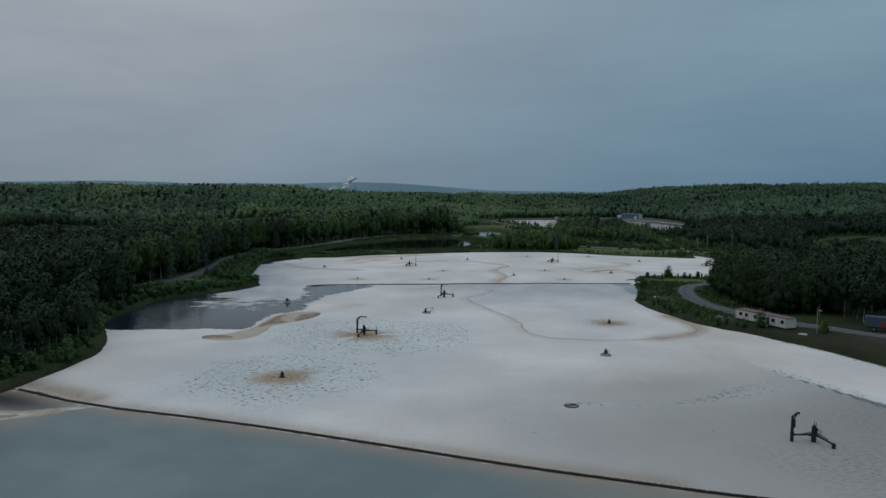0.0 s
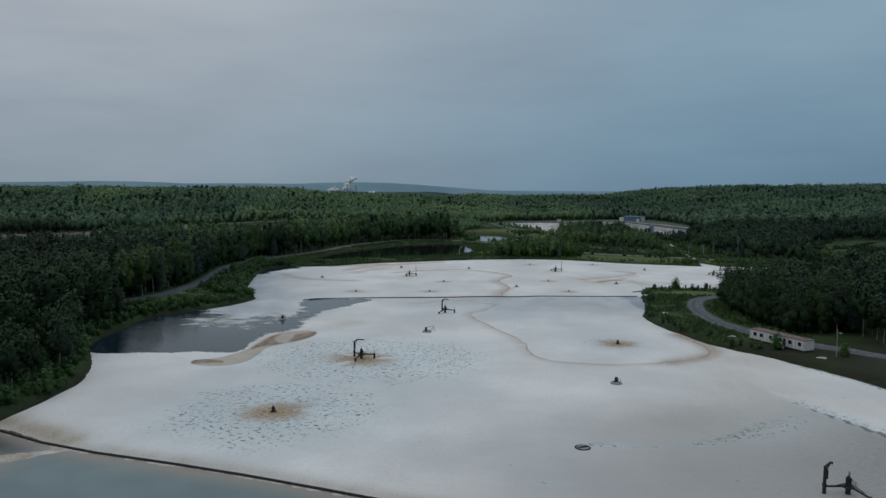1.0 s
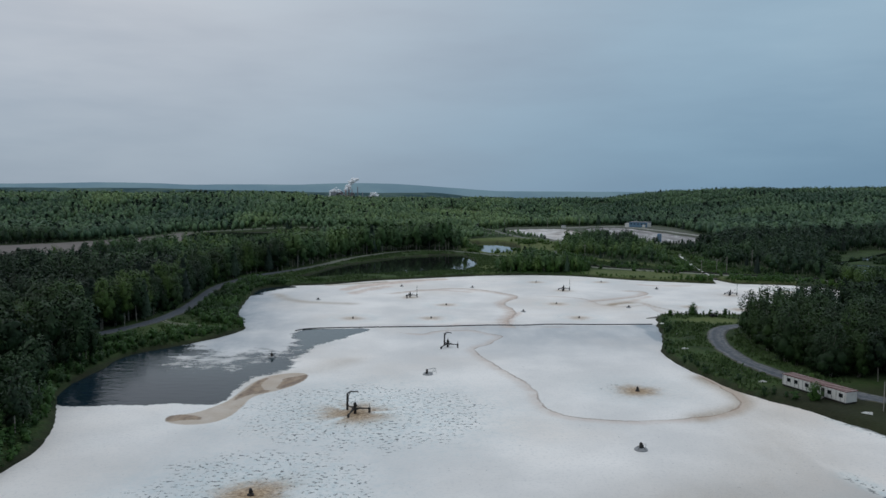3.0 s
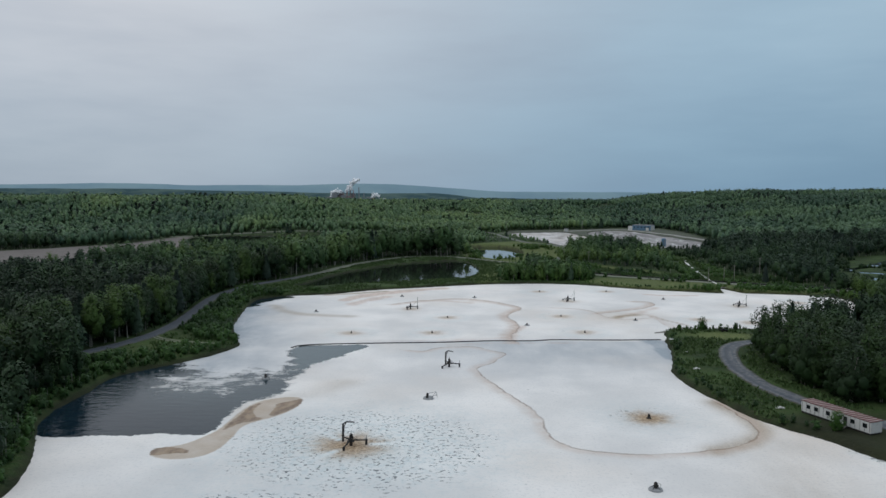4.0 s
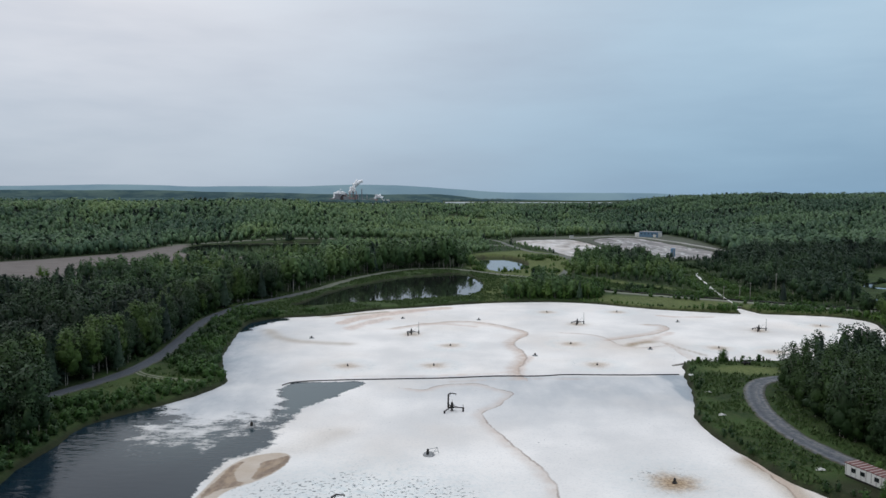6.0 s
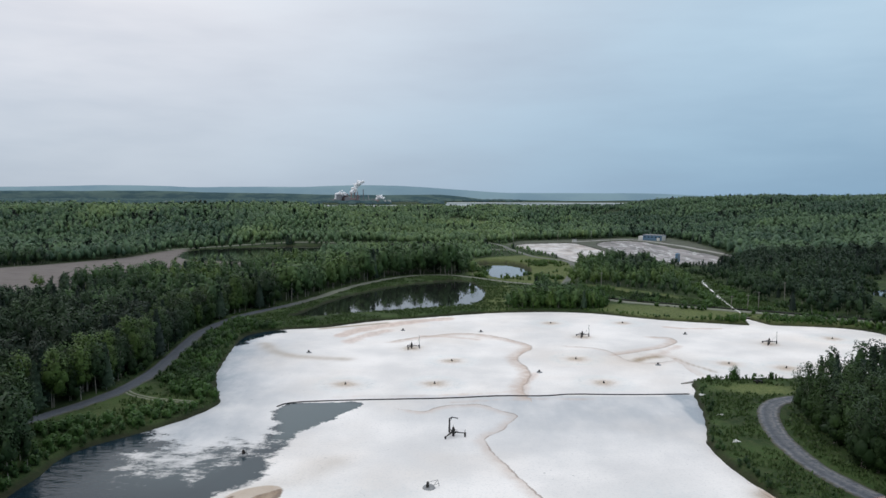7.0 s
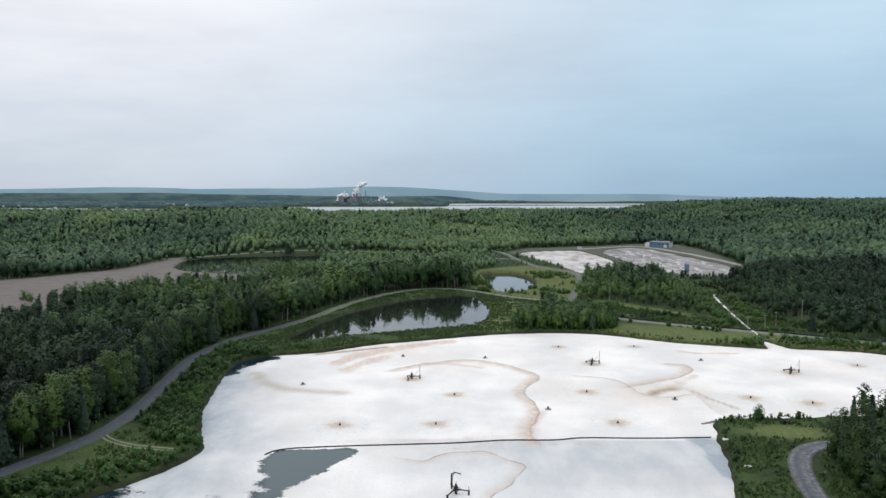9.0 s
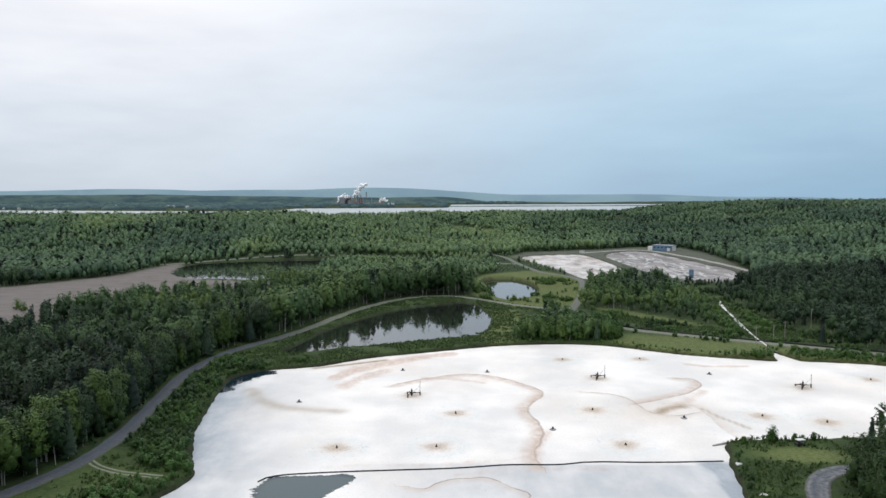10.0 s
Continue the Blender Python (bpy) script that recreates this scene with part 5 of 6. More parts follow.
# shrubs on the banks
shrub_t = []
for k in range(4):
    v, f = broadleaf(gen, 15, 84, 1.1, 9, 0, 0.12, 0.24)
    v[:, 2] = (v[:, 2] - 1.6) * 1.1
    v[:, :2] *= 1.6
    shrub_t.append((v, f))
bx, by = jitter_grid(-180, 320, 100, 720, 2.4, gen)
patchy = fnoise(bx / 13, by / 13, 81)
clear = np.ones(bx.shape, bool)
for line, w in ROADS:
    clear &= line_dist(bx, by, line[::2]) > w / 2 + 1.0
clear &= line_dist(bx, by, TURNOFF) > 2.6
clear &= ~((bx > -100) & (bx < 26) & (by > 414) & (by < 496) & (patchy < 0.66))
for poly, _ in WATERS:
    clear &= signed(bx, by, poly) > 0.7
clear &= ~inside(bx, by, MUD) & (np.hypot(bx - 103, by - 304) > 11) & ~((bx > 88) & (by < 216) & (bx < 150) & (by > 130))
sd = signed(bx, by, POND)
strip = (sd < 20) & (bx < -70) & (by > 110) & (by < 440) & (patchy > np.where((by > 200) & (by < 300), np.where(sd < 9, 0.36, 0.58), np.where(by < 200, 0.28, 0.44)))
strip |= (sd < 34) & (bx < -70) & (by > 310) & (by < 425)
strip |= (sd < 3.6) & (patchy > 0.40) & (by > 60)
strip |= (sd < 4.5) & (patchy > 0.2) & (bx < -60) & (by < 445)
strip |= (sd < 14) & (patchy > 0.3) & (by > 400) & (bx > 160)
strip |= (sd < 5.5) & (patchy > 0.22) & (by > 400) & (bx > 70)
strip |= (bx > 60) & (bx < 96) & (by > 180) & (by < 325) & (sd < 22) & (patchy > 0.66)
strip |= inside(bx, by, CLEAR["gully"]) & (patchy > 0.46) & (line_dist(bx, by, smooth_line([(190, 640), (170, 542), (157, 470), (150, 430)])) > 5)
strip |= inside(bx, by, CLEAR["slope"]) & ~inside(bx, by, CLEAR["terrace"]) & (by > 480) & (patchy > 0.5)
strip |= inside(bx, by, CLEAR["marsh"]) & (patchy > 0.62)
strip |= inside(bx, by, CLEAR["pond_side"]) & (patchy > 0.60)
strip |= (line_dist(bx, by, ROADS[2][0]) < 8) & (patchy > 0.5) & (bx > 90) & (sd > 8)
ok = clear & strip & in_view(bx, by, 4)
bx, by = bx[ok], by[ok]
hb = gen.uniform(1.3, 3.6, len(bx)) * (0.7 + 0.8 * fnoise(bx / 20, by / 20, 91))
hb *= np.where((bx > 60) & (by < 330), 0.62, 1.0) * np.where((signed(bx, by, POND) < 6) & (by > 440), 0.5, 1.0)
woods("bank_shrubs", bx, by, hb, shrub_t, gen.integers(0, 4, len(bx)), M["shrub"], "low green shrubs on the pond banks", gen)

# rank grass and reeds on the open banks
qx, qy = jitter_grid(-125, 215, 120, 640, 1.6, gen)
ok = (fnoise(qx / 9, qy / 9, 95) > 0.42) & in_view(qx, qy, 2)
open_land = np.zeros(qx.shape, bool)
for key in ("mirror_bank", "point", "left_bank", "east_bank", "slope", "gully"):
    open_land |= inside(qx, qy, CLEAR[key])
for poly, _ in WATERS:
    ok &= signed(qx, qy, poly) > 0.4
for line, w in ROADS:
    ok &= line_dist(qx, qy, line[::2]) > w / 2 + 0.5
ok &= ~inside(qx, qy, CLEAR["terrace"])
ok &= (line_dist(qx, qy, TURNOFF) > 2.0) & (np.hypot((qx - 103) / 1.6, qy - 305) > 7) & ~((qx > 80) & (qy < 212))
qx, qy = qx[ok & open_land], qy[ok & open_land]
qz = ground_z(qx, qy)
tuft_v, tuft_f = [], []
for k in range(4):
    a = gen.uniform(0, 6.283, len(qx))
    ht = gen.uniform(0.35, 1.1, len(qx))
    wd = gen.uniform(0.25, 0.6, len(qx))
    ox, oy = gen.normal(size=(2, len(qx))) * 0.5
    c0, s0 = np.cos(a) * wd, np.sin(a) * wd
    tuft_v.append(np.stack([np.c_[qx + ox - c0, qy + oy - s0, qz - 0.1], np.c_[qx + ox + c0, qy + oy + s0, qz - 0.1],
                            np.c_[qx + ox + gen.normal(size=len(qx)) * 0.25, qy + oy + gen.normal(size=len(qx)) * 0.25, qz + ht]], 1).reshape(-1, 3))
tuft_v = np.concatenate(tuft_v)
ob = mesh_object("bank_grass", tuft_v, np.arange(len(tuft_v)).reshape(-1, 3), M["grass"], attrs={"tint": np.full(len(tuft_v), 0.5)})
tagged(ob, "rank green grass and reeds on the pond banks", "grass", kind="stuff")

# small stand of young trees behind the far shore, and single bushes on the point
young_t = [broadleaf(gen, 15, 300, 0.60, 14, 5, -0.04, 0.24) for _ in range(4)]
cx, cy = jitter_grid(24, 92, 466, 520, 3.6, gen)
ok = (signed(cx, cy, POND) > 3.5) & inside(cx, cy, smooth_line([(26, 470), (55, 473), (86, 470), (90, 492), (88, 515), (60, 520), (40, 500)], True, 1))
woods("young_trees", cx[ok], cy[ok], gen.uniform(5, 11.5, ok.sum()), young_t, gen.integers(0, 4, ok.sum()), M["shrub"], "stand of young green trees behind the far shore", gen)
for bx_, by_, hh in ((98.3, 316.5, 5.2), (88.5, 314, 2.4), (106, 318, 2.2), (112, 318, 2.6), (88.2, 197.5, 4.8), (101.5, 189, 3.4), (94, 211, 3.0), (-302, 572, 9.0), (-294, 566, 6.5), (-262, 556, 7.5), (-246, 535, 4.5), (-228, 588, 6.0)):
    gen2 = np.random.default_rng(int(abs(bx_) * 10))
    v, f = broadleaf(gen2, hh, 1100, 0.15, 24, 9, -0.12, 0.27, 0.5)
    v[:, :2] *= 1.25
    root = thing("bush", pose(bx_, by_, ground_at(bx_, by_)), "round green bush on the grassy pond bank" if bx_ > 0 else "dark green bush at the edge of the mudflat", "bush", "bushes on the point" if bx_ > 0 else "bushes by the mudflat")
    mesh_object("foliage", v, f, M["shrub"], root, attrs={"own": np.ones(len(v))})
    tv, tf = trunk_mesh(gen2, hh * 0.6, 3)
    mesh_object("stem", tv, tf, M["bark"], root)


# ---- booms ----
def boom(name, line, label):
    pts = resample(line, 3.0)
    root = thing(name, pose(pts[0][0], pts[0][1], 0), label, "floating boom")
    for k, (a, b) in enumerate(zip(pts[:-1], pts[1:])):
        bm = B()
        d = (b - a) / np.linalg.norm(b - a)
        a0, b0 = a + d * 0.12, b - d * 0.12
        o = pts[0]
        rod(bm, (*(a0 - o), 0.10), (*(b0 - o), 0.10), 0.25, seg=8)
        rod(bm, (*(a - d * 0.15 - o), 0.10), (*(a0 + d * 0.2 - o), 0.10), 0.19, seg=6)
        part("boom_section", bm, M["black"], root)


boom("floating_boom", BOOM_NEAR, "black floating boom across the foamy pond")
boom("floating_boom", BOOM_FAR, "black floating boom across the foamy pond")


# ---- aerators ----
def big_aerator(x, y, turn, mast, reach=2.6):
    """Three-armed floating aerator with motor tower and a davit or a mast."""
    root = thing("floating_aerator", pose(x, y, 0, 0, 0, turn),
                 "dark steel three-armed aerator with davit floating in foam" if mast == 1 else "dark steel three-armed aerator with tall mast floating in foam", "aerator", "aerators")
    for k in range(3):
        a = radians(120 * k + 90)
        ex, ey = 3.3 * math.cos(a), 3.3 * math.sin(a)
        bm = B()
        rod(bm, (0.4 * math.cos(a), 0.4 * math.sin(a), 1.15), (ex, ey, 1.05 if k != 1 else 0.6), 0.17, 0.15)
        rod(bm, (0.4 * math.cos(a), 0.4 * math.sin(a), 1.55), (ex * 0.72, ey * 0.72, 1.05), 0.06)
        part("arm", bm, M["steel"], root)
        bm = B()
        top = 1.5 if k == 0 else 1.25 if k == 2 else 0.75
        rod(bm, (ex, ey, -0.35), (ex, ey, top), 0.27, 0.25, 12)
        bmesh.ops.create_cone(bm, cap_ends=True, segments=12, radius1=0.34, radius2=0.30, depth=0.22, matrix=pose(ex, ey, top - 0.2))
        rod(bm, (ex, ey, top - 0.05), (ex, ey, 2.15 if k == 2 else top + 0.15), 0.07, 0.06, 6)
        part("pontoon", bm, M["steel"], root)
    bm = B()
    rod(bm, (0, 0, -0.3), (0, 0, 1.3), 0.36, 0.32, 14)
    bmesh.ops.create_cone(bm, cap_ends=True, segments=16, radius1=0.85, radius2=0.78, depth=0.16, matrix=pose(0, 0, 1.05))
    part("drum", bm, M["steel"], root)
    bm = B()
    rod(bm, (0, 0, 1.1), (0, 0, 1.6), 0.42, 0.34, 12)
    rod(bm, (0, 0, 1.6), (0, 0, 2.45), 0.30, 0.29, 12)
    rod(bm, (0, 0, 2.45), (0, 0, 2.66), 0.26, 0.12, 12)
    for q in range(8):
        box(bm, (0.31 * math.cos(q * 0.785), 0.31 * math.sin(q * 0.785), 2.0), (0.10, 0.03, 0.7), q * 45)
    rod(bm, (0.05, 0, 2.6), (0.05, 0, 3.3), 0.045, seg=6)
    box(bm, (0.40, 0, 1.75), (0.24, 0.30, 0.45), 0, 0.03)
    part("motor", bm, M["steel"], root)
    bm = B()
    for k in range(5):
        rod(bm, (-0.9 + 0.45 * k, -0.75, 1.0), (-0.9 + 0.45 * k, -0.75, 1.95), 0.028, seg=5)
    rod(bm, (-0.92, -0.75, 1.95), (0.92, -0.75, 1.95), 0.03, seg=5)
    rod(bm, (-0.92, -0.75, 1.5), (0.92, -0.75, 1.5), 0.025, seg=5)
    part("railing", bm, M["steel"], root)
    bm = B()
    ex, ey = 3.3 * math.cos(radians(90)), 3.3
    if mast == 1:
        rod(bm, (ex, ey, 1.1), (ex, ey, 4.0), 0.25, 0.21)
        box(bm, (ex, ey - 0.22, 2.8), (0.30, 0.42, 1.3), 0, 0.04)
        ux, uy = (0.72, -0.69) if reach > 2 else (0.25, -0.97)
        rod(bm, (ex, ey, 3.9), (ex + 0.8 * ux, ey + 0.8 * uy, 4.45), 0.17, 0.15)
        rod(bm, (ex, ey, 2.9), (ex + 0.8 * ux, ey + 0.8 * uy, 4.35), 0.09, 0.08, 6)
        rod(bm, (ex + 0.8 * ux, ey + 0.8 * uy, 4.45), (ex + reach * ux, ey + reach * uy, 4.40), 0.17, 0.13)
        rod(bm, (ex + (reach - 0.1) * ux, ey + (reach - 0.1) * uy, 4.4), (ex + (reach - 0.1) * ux, ey + (reach - 0.1) * uy, 4.0), 0.05, seg=5)
        part("davit", bm, M["steel"], root)
    else:
        rod(bm, (ex, ey, 1.1), (ex, ey, 5.6), 0.10, 0.07)
        rod(bm, (ex - 0.5, ey, 5.2), (ex + 0.5, ey, 5.55), 0.04, seg=5)
        rod(bm, (ex, ey, 4.0), (ex * 0.3, ey * 0.3, 1.6), 0.03, seg=5)
        part("mast", bm, M["steel"], root)


for x, y, turn, mast in AERATORS_BIG:
    big_aerator(x, y, turn, mast, 1.2 if y < 120 else 2.6)


def small_aerator(x, y, turn, sprays):
    root = thing("small_aerator", pose(x, y, 0, 0, 0, turn),
                 "small dark motor aerator amid brown spray-stained foam" if sprays else "idle dark aerator on a round pale float", "aerator", "small aerators")
    r = 0.75 if sprays else 1.35
    if sprays:
        root.scale = (0.8, 0.8, 0.8) if y < 300 else (0.55, 0.55, 0.55)
    elif y > 300:
        root.scale = (0.85, 0.85, 0.7)
    bm = B()
    bmesh.ops.create_cone(bm, cap_ends=True, segments=20, radius1=r, radius2=r * 0.94, depth=0.34, matrix=pose(0, 0, 0.08))
    bmesh.ops.create_cone(bm, cap_ends=True, segments=20, radius1=r * 0.94, radius2=r * 0.55, depth=0.16, matrix=pose(0, 0, 0.33))
    part("float_ring", bm, M["steel"] if sprays else M["float"], root)
    bm = B()
    rod(bm, (0, 0, 0.38), (0, 0, 1.25), 0.40, 0.36, 12)
    rod(bm, (0, 0, 1.25), (0, 0, 1.52), 0.33, 0.16, 12)
    box(bm, (0.38, 0, 0.85), (0.25, 0.3, 0.35), 0, 0.03)
    part("motor", bm, M["steel"], root)
    bm = B()
    for k in range(4):
        a = radians(45 + 90 * k)
        rod(bm, (r * 0.8 * math.cos(a), r * 0.8 * math.sin(a), 0.28), (0.25 * math.cos(a), 0.25 * math.sin(a), 0.85), 0.045, seg=5)
    part("bracket", bm, M["steel"], root)
    if not sprays:
        bm = B()
        rod(bm, (r * 0.7, 0, 0.35), (r * 0.7, 0, 1.1), 0.035, seg=5)
        rod(bm, (r * 0.7, 0, 1.1), (r * 0.2, 0, 1.3), 0.03, seg=5)
        part("lifting_rail", bm, M["steel"], root)


for k, (x, y) in enumerate(AERATORS_SMALL):
    small_aerator(x, y, 37 * k, True)
for k, (x, y) in enumerate(AERATORS_IDLE):
    small_aerator(x, y, 53 * k, False)

# half-sunk ring float and a tangled raft
root = thing("ring_float", pose(23.5, 125, 0, 0, 0, 20) @ Matrix.Diagonal((0.8, 0.8, 0.8, 1)), "half-sunk round float ring lying in grey foam", "float")
bm = B()
for k in range(20):
    a0, a1 = 2 * math.pi * k / 20, 2 * math.pi * (k + 1) / 20
    rod(bm, (1.55 * math.cos(a0), 1.55 * math.sin(a0), 0.05), (1.55 * math.cos(a1), 1.55 * math.sin(a1), 0.05), 0.13, seg=8)
part("ring", bm, M["steel"], root)
bm = B()
bmesh.ops.create_cone(bm, cap_ends=True, segments=20, radius1=1.4, radius2=1.3, depth=0.2, matrix=pose(0, 0, 0.08))
part("deck", bm, M["float"], root)
bm = B()
for k in range(4):
    rod(bm, (-1.3, -0.5 + 0.3 * k, 0.18), (1.2, -0.3 + 0.2 * k, 0.22), 0.05, seg=5)
part("slat", bm, M["steel"], root)

root = thing("tilted_aerator", pose(-5.4, 224.5, 0, 0, 0, 15), "tipped aerator float with bent rods in foam", "aerator")
bm = B()
bmesh.ops.create_cone(bm, cap_ends=True, segments=18, radius1=1.5, radius2=1.35, depth=0.4, matrix=pose(-0.3, 0, 0.1, 8, -6, 0))
part("float_ring", bm, M["float"], root)
bm = B()
rod(bm, (-0.6, 0, 0.3), (-0.45, 0.1, 1.5), 0.36, 0.3, 10)
part("motor", bm, M["steel"], root)
bm = B()
for a, b in (((0.3, -0.6, 0.2), (1.9, 0.2, 1.7)), ((0.5, 0.6, 0.2), (2.2, 0.1, 0.9)), ((1.9, 0.2, 1.7), (2.2, 0.1, 0.2)), ((-0.4, 0.1, 1.4), (1.9, 0.2, 1.7))):
    rod(bm, a, b, 0.06, seg=6)
part("bent_rod", bm, M["float"], root)


# ---- site trailers and vehicles ----
def site_trailer():
    a, b = Vector((93.5, 193.3)), Vector((86.3, 210.8))
    d = (b - a).normalized()
    turn = math.degrees(math.atan2(d.y, d.x))
    mid = (a + b) / 2 + Vector((d.y, -d.x)) * 1.85
    L, W, H = 18.6, 3.6, 2.55
    z0 = ground_at(mid.x, mid.y)
    root = thing("site_trailer", pose(mid.x, mid.y, z0 + 0.45, 0, 0, turn), "long white office trailer with striped maroon roof", "trailer")
    body = part("body", box(B(), (0, 0, H / 2), (L, W, H), 0, 0.03), M["white"], root)
    for s in (-1, 1):
        for k in range(16):
            bm = box(B(), (-L / 2 + 0.3 + k * (L - 0.6) / 15, s * (W / 2 + 0.02), H / 2), (0.06, 0.04, H - 0.1))
            part("batten", bm, M["steel"], root)
    for k, u in enumerate((-7.9, -4.8, -1.6, 1.7, 5.0, 7.2)):
        win = part("window", box(B(), (u, W / 2 + 0.03, 1.5), (1.15, 0.06, 1.0)), M["glass"], root)
        bm = B()
        for o, s in (((0, 0.54), (1.3, 0.09)), ((0, -0.54), (1.3, 0.09)), ((0.61, 0), (0.08, 1.1)), ((-0.61, 0), (0.08, 1.1))):
            box(bm, (u + o[0], W / 2 + 0.05, 1.5 + o[1]), (s[0], 0.08, s[1]))
        part("window_frame", bm, M["white"], win)
    door = part("door", box(B(), (-2.9, W / 2 + 0.04, 1.05), (0.95, 0.07, 2.05), 0, 0.01), M["steel"], root)
    part("door_handle", box(B(), (-2.55, W / 2 + 0.1, 1.0), (0.05, 0.06, 0.14)), M["float"], door)
    roof = part("roof", box(B(), (0, 0, H + 0.07), (L + 0.3, W + 0.35, 0.14), 0, 0.03), M["roofred"], root)
    for k in range(17):
        part("roof_rib", box(B(), (-L / 2 + 0.35 + k * (L - 0.7) / 16, 0, H + 0.165), (0.22, W + 0.2, 0.05)), M["roofpale"], roof)
    part("skirt", box(B(), (0, 0, -0.24), (L - 0.2, W - 0.2, 0.46)), M["steel"], root)
    bm = B()
    for k in range(3):
        box(bm, (-2.9, W / 2 + 0.35 + 0.28 * k, -0.08 - 0.15 * k), (1.2, 0.28, 0.12))
    part("step", bm, M["wood"], root)


site_trailer()


def box_trailer():
    x, y = 121, 190
    z = ground_at(x, y)
    root = thing("cargo_trailer", pose(x, y, z, 0, 0, -35), "blue-grey cargo trailer with rust-red side on gravel lot", "trailer")
    L, W, H = 14.0, 2.9, 2.8
    part("body", box(B(), (0, 0, 1.1 + H / 2), (L, W, H), 0, 0.05), M["dusty_blue"], root)
    part("side_panel", box(B(), (0.6, -W / 2 - 0.03, 2.0), (8.2, 0.05, 1.5)), M["rust"], root)
    part("front_panel", box(B(), (-L / 2 - 0.03, 0, 1.3 + H / 2), (0.05, W - 0.4, H - 0.5)), M["white"], root)
    for k in range(14):
        part("rib", box(B(), (-L / 2 + 0.5 + k, -W / 2 - 0.07, 1.1 + H / 2), (0.06, 0.06, H - 0.2)), M["dusty_blue"], root)
    part("chassis", box(B(), (0, 0, 0.95), (L - 0.6, 1.1, 0.3)), M["steel"], root)
    for u in (-4.9, 3.6, 4.9):
        for s in (-1, 1):
            tyre = part("tyre", rod(B(), (u, s * 0.95, 0.5), (u, s * 1.3, 0.5), 0.5, seg=18), M["black"], root)
            part("rim", rod(B(), (u, s * 1.29, 0.5), (u, s * 1.33, 0.5), 0.27, seg=12), M["float"], tyre)


box_trailer()

root = thing("utility_cart", pose(105.3, 313, ground_at(105.3, 313), 0, 0, 12), "small utility cart with white top on mown grass", "cart")
part("bed", box(B(), (0, 0, 0.8), (2.6, 1.5, 0.3), 0, 0.04), M["steel"], root)
part("canopy", box(B(), (0.1, 0, 2.0), (2.7, 1.7, 0.12), 0, 0.03), M["white"], root)
for sx in (-1.1, 1.2):
    for sy in (-0.7, 0.7):
        part("post", rod(B(), (sx, sy, 0.9), (sx, sy, 1.98), 0.05, seg=6), M["steel"], root)
        part("wheel", rod(B(), (sx * 0.8, sy * 0.95, 0.36), (sx * 0.8, sy * 1.25, 0.36), 0.36, seg=12), M["black"], root)
part("bench_seat", box(B(), (-0.2, 0, 1.1), (0.6, 1.3, 0.35), 0, 0.05), M["black"], root)

for x, y, turn in ((74.6, 252.8, 20), (79, 276, -15), (80.5, 297.5, 40), (82.5, 214, 10), (94.5, 186.5, -30)):
    root = thing("board_stack", pose(x, y, ground_at(x, y), 0, 0, turn), "pale weathered boards lying in bank grass", "boards", "boards on the bank")
    for k in range(4):
        part("plank", box(B(), (0.1 * k, -0.6 + 0.38 * k, 0.10 + 0.07 * (k % 2)), (2.3 - 0.25 * k, 0.30, 0.08), 6 * k - 9), M["white"], root)


# ---- poles, basin building, pump house ----
def utility_pole(x, y, h, arm=True, lamp=False):
    root = thing("utility_pole", pose(x, y, ground_at(x, y), 0, 0, rng.uniform(-30, 30)), "weathered grey wooden utility pole", "pole", "poles")
    part("shaft", rod(B(), (0, 0, -0.3), (0, 0, h), *((0.11, 0.08) if lamp else (0.20, 0.14))), M["wood"], root)
    if arm:
        bar = part("crossarm", box(B(), (0, 0, h - 0.7), (2.2, 0.12, 0.14)), M["wood"], root)
        for s in (-1.0, -0.4, 0.4, 1.0):
            part("insulator", rod(B(), (s, 0, h - 0.62), (s, 0, h - 0.42), 0.06, 0.04, 6), M["float"], bar)
    if lamp:
        part("lamp_head", box(B(), (0.7, 0, h - 0.9), (0.7, 0.25, 0.14), 0, 0.03), M["white"], root)


for x, y, h in ((99, 558, 11), (152, 463, 9), (163, 468, 9), (171, 473, 10), (198, 501, 12), (70, 968, 13), (127, 980, 13), (170, 985, 14)):
    utility_pole(x, y, h)
utility_pole(99, 188, 7, False, True)


def basin_building():
    x, y = 258, 1016
    z = ground_at(x, y)
    root = thing("control_building", pose(x, y, z - 0.2, 0, 0, -40), "blue-grey metal building beside the settling basins", "building")
    L, W, H = 26, 13, 7.0
    part("wall", box(B(), (0, 0, H / 2), (L, W, H), 0, 0.05), M["blue"], root)
    bm = B()
    box(bm, (0, 0, H + 0.25), (L + 0.8, W + 0.8, 0.5), 0, 0.08)
    part("roof", bm, M["millgrey"], root)
    part("annex", box(B(), (-L / 2 - 3.5, -1.0, 2.6), (7, 8, 5.2), 0, 0.05), M["white"], root)
    part("end_panel", box(B(), (L / 2 + 0.06, 0, H / 2), (0.12, W - 2, H - 1)), M["white"], root)
    for k in range(5):
        part("window", box(B(), (-10 + 5 * k, -W / 2 - 0.05, 4.6), (2.0, 0.1, 1.3)), M["glass"], root)
    part("roller_door", box(B(), (8.5, -W / 2 - 0.08, 2.0), (4, 0.16, 4)), M["white"], root)
    part("vent", rod(B(), (-6, 0, H + 0.4), (-6, 0, H + 2.6), 0.6, seg=10), M["millgrey"], root)


